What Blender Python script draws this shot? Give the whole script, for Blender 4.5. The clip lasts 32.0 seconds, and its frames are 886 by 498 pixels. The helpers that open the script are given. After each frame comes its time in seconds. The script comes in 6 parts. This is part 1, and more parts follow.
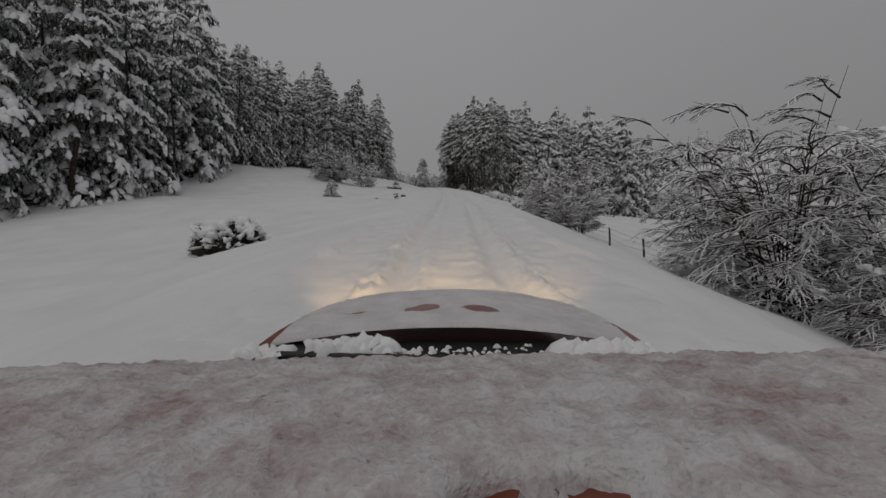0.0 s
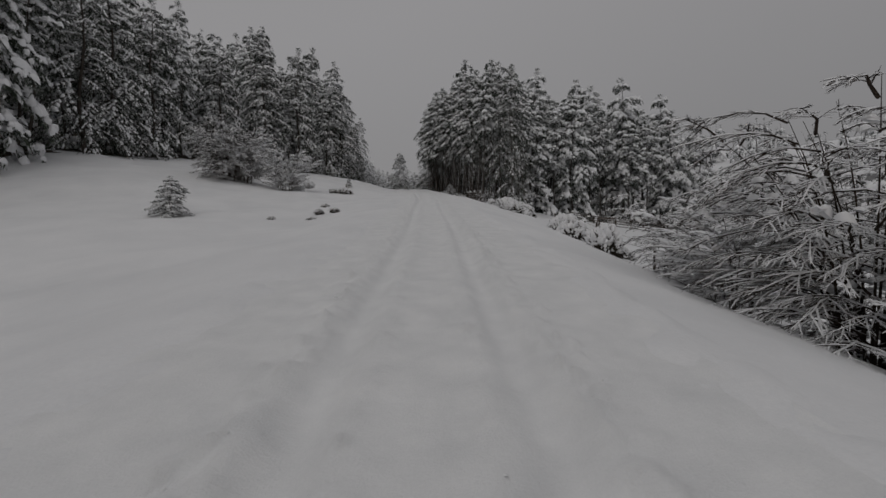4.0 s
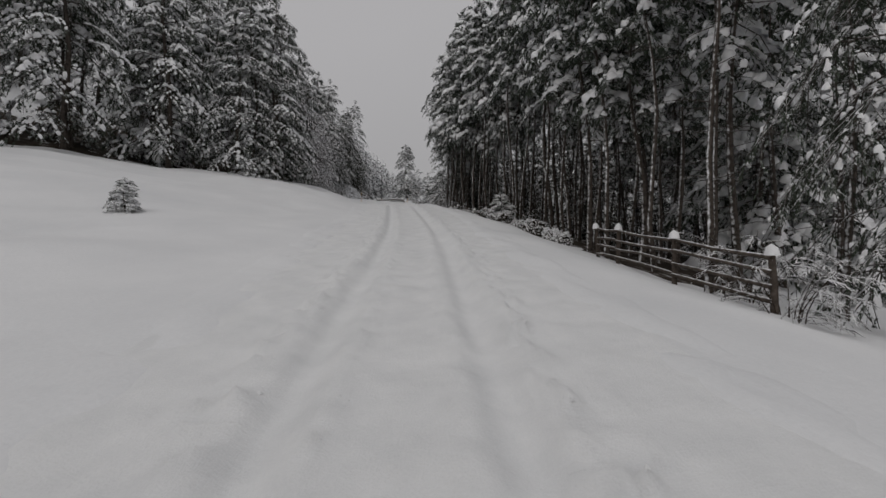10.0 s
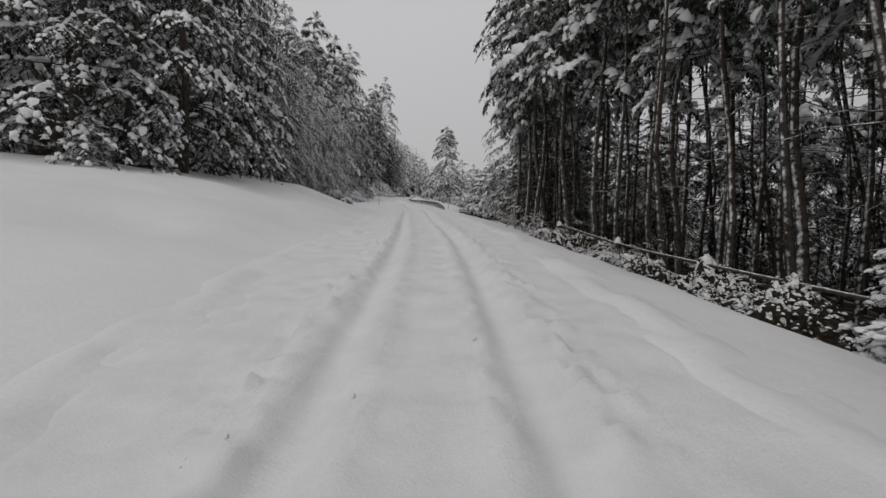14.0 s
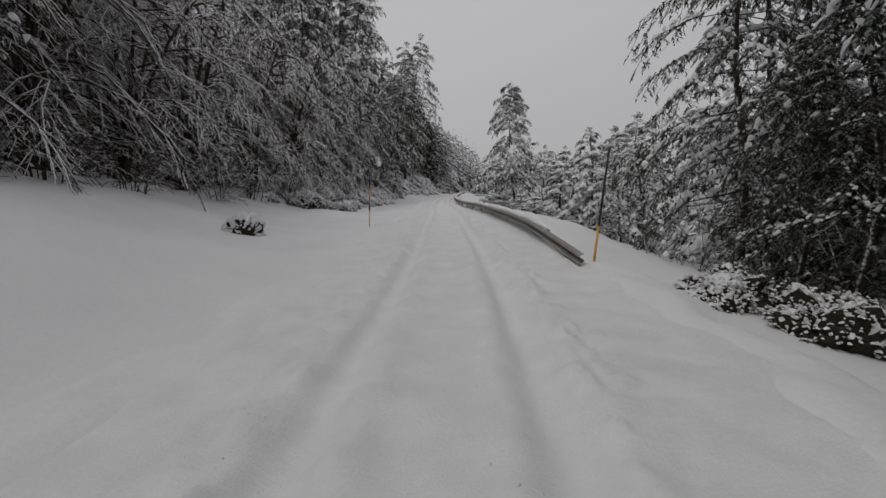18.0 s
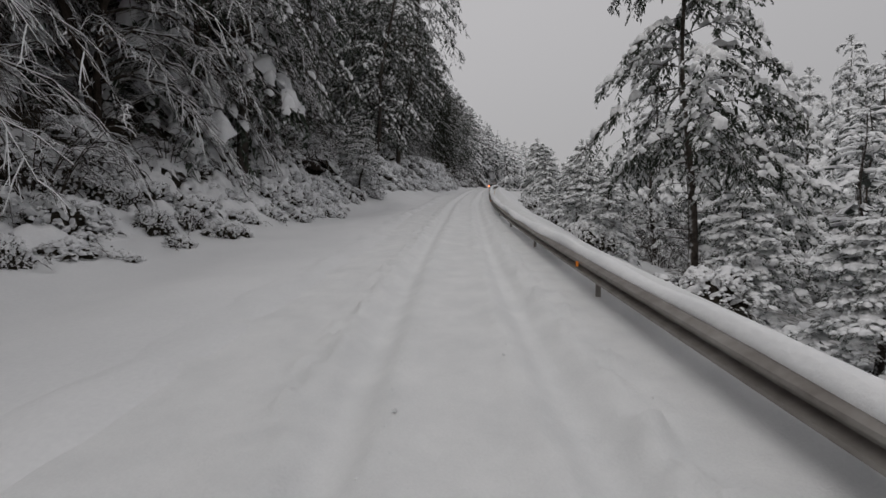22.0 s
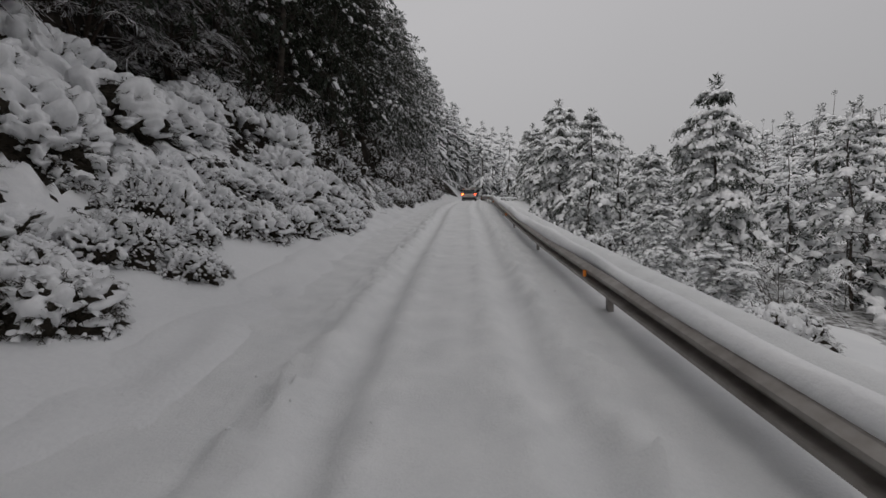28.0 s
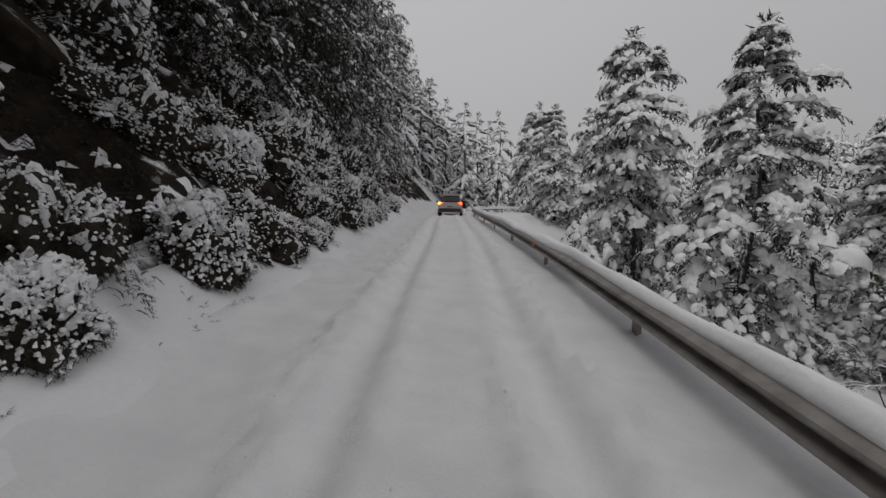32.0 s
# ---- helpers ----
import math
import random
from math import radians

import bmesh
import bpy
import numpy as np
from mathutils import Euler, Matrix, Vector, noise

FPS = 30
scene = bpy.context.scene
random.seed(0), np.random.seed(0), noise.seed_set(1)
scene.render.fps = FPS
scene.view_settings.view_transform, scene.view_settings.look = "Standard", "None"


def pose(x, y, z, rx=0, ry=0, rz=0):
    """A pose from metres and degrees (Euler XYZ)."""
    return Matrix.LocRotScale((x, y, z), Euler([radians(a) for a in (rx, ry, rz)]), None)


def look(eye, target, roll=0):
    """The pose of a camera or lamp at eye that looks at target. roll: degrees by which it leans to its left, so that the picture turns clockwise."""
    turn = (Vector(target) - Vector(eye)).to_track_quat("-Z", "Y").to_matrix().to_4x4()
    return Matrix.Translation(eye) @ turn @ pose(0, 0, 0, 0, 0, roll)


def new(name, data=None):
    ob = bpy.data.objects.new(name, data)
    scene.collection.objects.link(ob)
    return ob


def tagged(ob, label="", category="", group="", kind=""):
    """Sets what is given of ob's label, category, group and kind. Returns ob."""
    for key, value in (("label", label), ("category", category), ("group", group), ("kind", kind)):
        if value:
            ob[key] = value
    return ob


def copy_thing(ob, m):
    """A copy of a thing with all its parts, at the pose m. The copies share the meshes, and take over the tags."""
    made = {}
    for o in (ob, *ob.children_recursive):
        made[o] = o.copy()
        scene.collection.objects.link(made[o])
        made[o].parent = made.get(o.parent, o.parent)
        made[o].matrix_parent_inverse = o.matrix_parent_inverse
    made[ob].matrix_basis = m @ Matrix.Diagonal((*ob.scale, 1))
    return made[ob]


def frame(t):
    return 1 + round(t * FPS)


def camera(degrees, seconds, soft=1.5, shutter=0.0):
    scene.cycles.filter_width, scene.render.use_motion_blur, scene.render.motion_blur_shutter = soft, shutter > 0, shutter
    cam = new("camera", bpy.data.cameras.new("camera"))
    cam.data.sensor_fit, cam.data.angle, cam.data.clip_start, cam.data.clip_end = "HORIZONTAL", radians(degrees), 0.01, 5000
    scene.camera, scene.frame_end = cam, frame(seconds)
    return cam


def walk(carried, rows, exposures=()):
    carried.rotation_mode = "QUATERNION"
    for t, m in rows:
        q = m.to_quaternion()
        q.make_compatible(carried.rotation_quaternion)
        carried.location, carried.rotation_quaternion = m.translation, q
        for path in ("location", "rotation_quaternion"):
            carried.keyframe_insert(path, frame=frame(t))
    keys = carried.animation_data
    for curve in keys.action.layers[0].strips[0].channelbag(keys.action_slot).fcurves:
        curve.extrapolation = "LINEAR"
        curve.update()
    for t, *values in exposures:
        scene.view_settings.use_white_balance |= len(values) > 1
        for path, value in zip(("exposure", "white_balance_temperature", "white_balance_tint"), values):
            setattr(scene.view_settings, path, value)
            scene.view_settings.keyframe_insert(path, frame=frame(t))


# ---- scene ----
LENS = 92.6
cam = camera(LENS, 32.0, 1.5)
ROWS = [
    (0, 0.00, -0.00, 0.00, -0.00, 0.00, -0.00),
    (0.5, 0.04, 3.04, 0.54, 0.34, 0.05, 0.08),
    (1, 0.06, 6.16, 1.10, -0.13, 0.01, 0.29),
    (1.5, 0.08, 9.49, 1.66, -0.31, 0.04, 0.37),
    (2, 0.15, 13.11, 2.22, -0.80, 0.18, 0.18),
    (2.5, 0.27, 16.91, 2.80, -1.79, -0.20, 0.35),
    (3, 0.47, 20.54, 3.39, -2.35, -0.22, 0.08),
    (3.5, 0.62, 24.26, 3.97, -2.22, -0.19, 0.23),
    (5.5, 0.83, 39.23, 6.13, -2.12, 0.35, 0.48),
    (6, 0.95, 43.04, 6.75, -1.98, 0.45, 0.35),
    (6.5, 1.04, 46.78, 7.37, -1.61, 0.47, 0.25),
    (7, 1.04, 50.28, 7.96, -1.04, 0.49, 0.20),
    (7.5, 1.06, 53.75, 8.49, -0.57, 0.58, 0.07),
    (8, 1.05, 57.13, 9.01, -0.32, 0.60, -0.02),
    (8.5, 1.01, 60.46, 9.52, -0.25, 0.60, 0.05),
    (9, 0.96, 63.68, 10.04, -0.23, 0.59, 0.30),
    (9.5, 0.86, 66.67, 10.58, -0.24, 0.41, 0.46),
    (10, 0.79, 69.57, 11.12, 0.28, 0.42, 0.12),
    (10.5, 0.63, 72.49, 11.63, 1.14, 0.14, 0.28),
    (11, 0.43, 75.67, 12.10, 2.22, -0.00, -0.07),
    (11.5, 0.20, 78.75, 12.54, 3.21, 0.02, -0.36),
    (12, -0.08, 81.63, 12.96, 3.71, -0.05, -0.22),
    (12.5, -0.39, 84.33, 13.39, 4.16, -0.12, -0.16),
    (13, -0.70, 86.90, 13.83, 4.61, -0.07, -0.22),
    (13.5, -1.00, 89.37, 14.27, 5.11, -0.13, -0.22),
    (14, -1.27, 91.79, 14.70, 5.68, -0.32, -0.28),
    (14.5, -1.54, 94.21, 15.13, 6.48, -0.54, -0.10),
    (15, -1.84, 96.55, 15.54, 7.01, -0.73, -0.20),
    (15.5, -2.23, 99.06, 15.94, 7.80, -0.97, 0.17),
    (17.5, -4.37, 113.13, 17.50, 12.21, -0.84, 1.04),
    (18, -5.06, 116.70, 17.95, 12.70, -0.97, 1.04),
    (18.5, -5.76, 120.28, 18.42, 13.20, -1.03, 1.15),
    (19, -6.46, 123.88, 18.93, 13.88, -1.27, 0.99),
    (19.5, -7.21, 127.47, 19.47, 14.60, -1.37, 0.76),
    (20, -8.02, 131.25, 19.99, 15.09, -1.62, 0.18),
    (20.5, -8.92, 135.18, 20.48, 15.43, -1.66, -0.07),
    (21, -9.90, 139.22, 20.95, 15.73, -1.94, -0.15),
    (21.5, -10.93, 143.25, 21.41, 15.64, -2.01, -0.28),
    (22, -11.98, 147.21, 21.84, 15.20, -2.06, -0.40),
    (22.5, -13.00, 151.05, 22.26, 14.65, -2.15, -0.42),
    (23, -13.95, 154.78, 22.69, 14.09, -2.15, -0.31),
    (23.5, -14.83, 158.49, 23.15, 13.85, -2.14, -0.41),
    (24, -15.68, 162.15, 23.64, 13.60, -1.82, -0.18),
    (24.5, -16.49, 165.68, 24.14, 13.22, -1.76, -0.14),
    (26.5, -18.68, 179.99, 26.16, 12.09, -1.67, 0.18),
    (27, -19.23, 183.21, 26.57, 11.51, -1.77, 0.31),
    (27.5, -19.74, 186.50, 26.98, 10.89, -1.85, 0.42),
    (28, -20.25, 189.63, 27.39, 10.12, -1.79, 0.67),
    (28.5, -20.74, 192.67, 27.76, 9.52, -1.52, 0.45),
    (29, -21.18, 195.54, 28.13, 8.78, -1.68, 0.19),
    (29.5, -21.54, 198.26, 28.49, 8.19, -1.83, -0.08),
    (30, -21.88, 200.90, 28.84, 8.09, -1.73, -0.09),
    (30.5, -22.21, 203.53, 29.18, 7.46, -1.75, -0.45),
    (31, -22.56, 206.06, 29.53, 6.82, -1.94, -0.78),
    (31.5, -22.94, 208.33, 29.88, 6.53, -2.07, -0.91),
    (32, -23.18, 210.70, 30.21, 6.52, -2.07, -1.02),
]
EXPOSURES = [(0.0, -0.45), (3.0, -0.45), (6.0, -0.3), (8.0, -0.1), (10.0, 0.12), (12.0, 0.4), (15.0, 0.5), (18.0, 0.35), (20.0, 0.22), (23.0, 0.42), (28.0, 0.36), (32.0, 0.36)]
walk(cam, [(t, pose(x, y, z, 90 + pitch, roll, yaw)) for t, x, y, z, yaw, pitch, roll in ROWS], EXPOSURES)

# ---- sky and light: overcast winter dusk ----
world = bpy.data.worlds.new("overcast_sky")
scene.world = world
world.use_nodes = True
wn, wl = world.node_tree.nodes, world.node_tree.links
wn.clear()
sky = wn.new("ShaderNodeTexSky")
sky.sky_type, sky.sun_disc, sky.sun_elevation, sky.sun_rotation = "NISHITA", False, radians(28), radians(200)
sky.air_density, sky.dust_density = 1.5, 4.0
cloud_mix = wn.new("ShaderNodeMix")
cloud_mix.data_type = "RGBA"
cloud_mix.inputs[0].default_value = 0.97
ramp = wn.new("ShaderNodeValToRGB")
coord, sep = wn.new("ShaderNodeTexCoord"), wn.new("ShaderNodeSeparateXYZ")
cloud = wn.new("ShaderNodeTexNoise")
cloud.inputs["Scale"].default_value, cloud.inputs["Detail"].default_value = 1.6, 4
add = wn.new("ShaderNodeMath")
add.operation = "MULTIPLY_ADD"
add.inputs[1].default_value = 0.16
wl.new(coord.outputs["Generated"], sep.inputs[0])
wl.new(coord.outputs["Generated"], cloud.inputs["Vector"])
wl.new(cloud.outputs["Fac"], add.inputs[0])
east = wn.new("ShaderNodeMath")
east.operation = "MULTIPLY_ADD"
east.inputs[1].default_value = -0.3
wl.new(sep.outputs["X"], east.inputs[0])
wl.new(sep.outputs["Z"], east.inputs[2])
wl.new(east.outputs[0], add.inputs[2])
wl.new(add.outputs[0], ramp.inputs[0])
el = ramp.color_ramp.elements
el[0].position, el[0].color = 0.0, (2.78, 2.72, 2.77, 1)
el[1].position, el[1].color = 1.0, (3.94, 3.85, 3.92, 1)
mid = ramp.color_ramp.elements.new(0.32)
mid.color = (3.34, 3.26, 3.32, 1)
mid = ramp.color_ramp.elements.new(0.6)
mid.color = (3.79, 3.7, 3.77, 1)
wl.new(sky.outputs[0], cloud_mix.inputs["A"])
wl.new(ramp.outputs[0], cloud_mix.inputs["B"])
bg, wout = wn.new("ShaderNodeBackground"), wn.new("ShaderNodeOutputWorld")
bg.inputs["Strength"].default_value = 0.1
wl.new(cloud_mix.outputs["Result"], bg.inputs["Color"])
wl.new(bg.outputs[0], wout.inputs[0])

sun_data = bpy.data.lights.new("sun", "SUN")
sun_data.energy, sun_data.angle, sun_data.color = 0.5, radians(40), (1.0, 0.98, 0.95)
sun = new("sun", sun_data)
sun.matrix_world = look((0, 0, 100), (0 + 30, 0 + 60, 0))
tagged(sun, "", "", "", "structure")


# ---- materials ----
def material(name):
    m = bpy.data.materials.new(name)
    m.use_nodes = True
    return m, m.node_tree.nodes, m.node_tree.links, m.node_tree.nodes["Principled BSDF"]


def noise_node(n, l, scale, detail=4, rough=0.55, space="Object"):
    c, t = n.new("ShaderNodeTexCoord"), n.new("ShaderNodeTexNoise")
    t.inputs["Scale"].default_value, t.inputs["Detail"].default_value, t.inputs["Roughness"].default_value = scale, detail, rough
    l.new(c.outputs[space], t.inputs["Vector"])
    return t


def ramp_node(n, l, source, stops):
    r = n.new("ShaderNodeValToRGB")
    e = r.color_ramp.elements
    for i, (p, c) in enumerate(stops):
        if i < 2:
            e[i].position, e[i].color = p, (*c, 1)
        else:
            e.new(p).color = (*c, 1)
    l.new(source, r.inputs[0])
    return r


def bump_chain(n, l, b, pairs):
    last = None
    for t, strength, dist in pairs:
        k = n.new("ShaderNodeBump")
        k.inputs["Strength"].default_value, k.inputs["Distance"].default_value = strength, dist
        l.new(t.outputs["Fac"], k.inputs["Height"])
        if last:
            l.new(last.outputs[0], k.inputs["Normal"])
        last = k
    l.new(last.outputs[0], b.inputs["Normal"])


def snow_material(name, dark, light, scales=((0.7, 0.35, 0.12), (9.0, 0.5, 0.03)), rough=0.75):
    m, n, l, b = material(name)
    big, fine = noise_node(n, l, scales[0][0], 5), noise_node(n, l, scales[1][0], 6, 0.65)
    both = n.new("ShaderNodeMix")
    both.inputs[0].default_value = 0.35
    l.new(big.outputs["Fac"], both.inputs[2])
    l.new(fine.outputs["Fac"], both.inputs[3])
    r = ramp_node(n, l, both.outputs[0], ((0.3, dark), (0.68, light)))
    l.new(r.outputs[0], b.inputs["Base Color"])
    b.inputs["Roughness"].default_value = rough
    b.inputs["Specular IOR Level"].default_value = 0.25
    bump_chain(n, l, b, [(big, *scales[0][1:]), (fine, *scales[1][1:])])
    return m


def plain_material(name, dark, light, scale=12.0, rough=0.6, metal=0.0, bump=0.3, dist=0.01, detail=5):
    m, n, l, b = material(name)
    t, t2 = noise_node(n, l, scale, detail), noise_node(n, l, scale * 0.13, 3)
    both = n.new("ShaderNodeMix")
    both.inputs[0].default_value = 0.4
    l.new(t.outputs["Fac"], both.inputs[2])
    l.new(t2.outputs["Fac"], both.inputs[3])
    r = ramp_node(n, l, both.outputs[0], ((0.32, dark), (0.66, light)))
    l.new(r.outputs[0], b.inputs["Base Color"])
    b.inputs["Roughness"].default_value, b.inputs["Metallic"].default_value = rough, metal
    bump_chain(n, l, b, [(t, bump, dist)])
    return m


def frosted_material(name, dark, light, low, high, scale=5.0, rough=0.8, white=(0.83, 0.84, 0.86), way=(0, 0, 1)):
    """A dark surface that snow covers where it faces up, or into the wind, in patches."""
    m, n, l, b = material(name)
    t, info = noise_node(n, l, scale, 5, 0.6), n.new("ShaderNodeNewGeometry")
    r = ramp_node(n, l, t.outputs["Fac"], ((0.3, dark), (0.7, light)))
    sep = n.new("ShaderNodeVectorMath")
    sep.operation = "DOT_PRODUCT"
    sep.inputs[1].default_value = way
    l.new(info.outputs["Normal"], sep.inputs[0])
    ab = n.new("ShaderNodeMath")
    ab.operation = "MULTIPLY_ADD"
    ab.inputs[1].default_value = 0.9
    l.new(t.outputs["Fac"], ab.inputs[0])
    l.new(sep.outputs["Value"], ab.inputs[2])
    step = n.new("ShaderNodeMapRange")
    step.inputs["From Min"].default_value, step.inputs["From Max"].default_value = low, high
    l.new(ab.outputs[0], step.inputs["Value"])
    mix = n.new("ShaderNodeMix")
    mix.data_type = "RGBA"
    l.new(step.outputs[0], mix.inputs[0])
    l.new(r.outputs[0], mix.inputs["A"])
    mix.inputs["B"].default_value = (*white, 1)
    l.new(mix.outputs["Result"], b.inputs["Base Color"])
    b.inputs["Roughness"].default_value = rough
    b.inputs["Specular IOR Level"].default_value = 0.15
    bump_chain(n, l, b, [(t, 0.4, 0.03)])
    return m


SNOW = snow_material("field_snow", (0.69, 0.7, 0.715), (0.82, 0.825, 0.835), ((0.35, 0.3, 0.25), (22.0, 0.4, 0.015)))
ROAD_SNOW = snow_material("road_snow", (0.69, 0.7, 0.71), (0.82, 0.825, 0.83), ((2.2, 0.4, 0.06), (55.0, 0.6, 0.012)), 0.7)
PAD_SNOW = snow_material("clinging_snow", (0.74, 0.75, 0.77), (0.9, 0.9, 0.91), ((1.2, 0.3, 0.1), (16.0, 0.4, 0.03)), 0.85)
NEEDLES = frosted_material("pine_needles", (0.024, 0.033, 0.024), (0.085, 0.1, 0.075), 0.85, 1.4, 14.0)
HEATHER = frosted_material("heather_twigs", (0.016, 0.014, 0.011), (0.055, 0.046, 0.034), 1.45, 1.85, 14.0)
# Darker copy of the pine needles: crown shade in the colour, and less snow.
SHADED_NEEDLES = frosted_material("shaded_needles", (0.014, 0.02, 0.014), (0.05, 0.06, 0.042), 1.15, 1.55, 14.0)
# Far needles, lightened and whitened beyond their snow to stand in for haze.
HAZE_NEEDLES = frosted_material("haze_pale_needles", (0.06, 0.07, 0.065), (0.15, 0.165, 0.15), 0.5, 1.1, 12.0)
BARK = frosted_material("pine_bark", (0.026, 0.022, 0.019), (0.1, 0.084, 0.072), 1.28, 1.5, 7.0, 0.9, way=(-0.8, -0.42, 0.42))
TWIG = frosted_material("snowy_twigs", (0.022, 0.017, 0.014), (0.06, 0.045, 0.035), 0.95, 1.3, 9.0, 0.9)
RIMED_TWIG = frosted_material("rimed_twigs", (0.07, 0.06, 0.052), (0.2, 0.18, 0.165), 0.55, 1.1, 9.0, 0.9)
LITTER = frosted_material("forest_litter", (0.02, 0.016, 0.012), (0.07, 0.055, 0.042), 1.47, 1.74, 1.3, 0.95)
VALLEY_LITTER = frosted_material("valley_litter", (0.03, 0.026, 0.02), (0.09, 0.075, 0.06), 1.3, 1.62, 2.6, 0.95)
# Dark rock taken near black, so its colour carries the shade of the hollows.
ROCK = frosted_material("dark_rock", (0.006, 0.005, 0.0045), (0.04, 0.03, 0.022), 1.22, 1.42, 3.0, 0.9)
# Dark soil, its colour lowered further for the shade of overhanging trees.
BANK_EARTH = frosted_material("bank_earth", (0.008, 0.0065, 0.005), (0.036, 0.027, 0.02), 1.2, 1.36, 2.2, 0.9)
OLD_WOOD = frosted_material("weathered_wood", (0.04, 0.032, 0.026), (0.12, 0.1, 0.085), 1.1, 1.4, 8.0, 0.85)
STEEL = plain_material("galvanised_steel", (0.16, 0.14, 0.125), (0.34, 0.32, 0.3), 5.0, 0.5, 0.6, 0.2, 0.004)


# ---- road line and lie of the land ----
ROAD_Y = [-40, -30, -20, -10, 0, 10, 20, 30, 40, 50, 60, 70, 80, 90, 100, 110, 120, 130, 140, 150, 160, 170, 180, 190, 200, 210, 225, 240, 260, 290, 330, 380]
ROAD_X = [0.0, 0.0, 0.0, 0.0, 0.0, 0.12, 0.43, 0.69, 0.86, 1.03, 0.99, 0.71, 0.01, -1.07, -2.35, -3.92, -5.71, -7.78, -10.13, -12.7, -15.17, -17.11, -18.7, -20.29, -21.76, -23.1, -24.7, -26.2, -27.4, -28.0, -26.0, -20.0]
ROAD_Z = [-8.62, -6.84, -5.06, -3.28, -1.49, 0.21, 1.8, 3.29, 4.76, 6.39, 7.97, 9.66, 11.24, 12.89, 14.54, 15.65, 16.91, 18.29, 19.53, 20.65, 21.87, 23.25, 24.66, 25.93, 27.22, 28.6, 30.2, 31.5, 32.9, 34.8, 37.4, 40.6]
STEP_S = np.arange(-40.0, 380.5, 0.5)


def smoothed(values, reach=6.0):
    raw = np.interp(STEP_S, ROAD_Y, values)
    k = np.exp(-0.5 * (np.arange(-40, 41) * 0.5 / reach) ** 2)
    k /= k.sum()
    ends = np.r_[raw[0] - (raw[1] - raw[0]) * np.arange(40, 0, -1), raw, raw[-1] + (raw[-1] - raw[-2]) * np.arange(1, 41)]
    return np.convolve(ends, k, "valid")


LINE_X, LINE_Z = smoothed(ROAD_X), smoothed(ROAD_Z, 4.0)


def line(s):
    """The road's middle at the distance s: x and z. Past its ends it runs straight on, and levels out."""
    s = np.asarray(s, float)
    over, under = np.maximum(s - 380, 0), np.minimum(s + 40, 0)
    return np.interp(s, STEP_S, LINE_X) + over * 0.1, np.interp(s, STEP_S, LINE_Z) + over * 0.06 + under * 0.1


LAND_U = [-60, -40, -30, -20, -14, -9, -6, -3.5, -2.6, -2.0, 0, 2.05, 2.5, 4, 6, 9, 14, 20, 30, 45, 70]
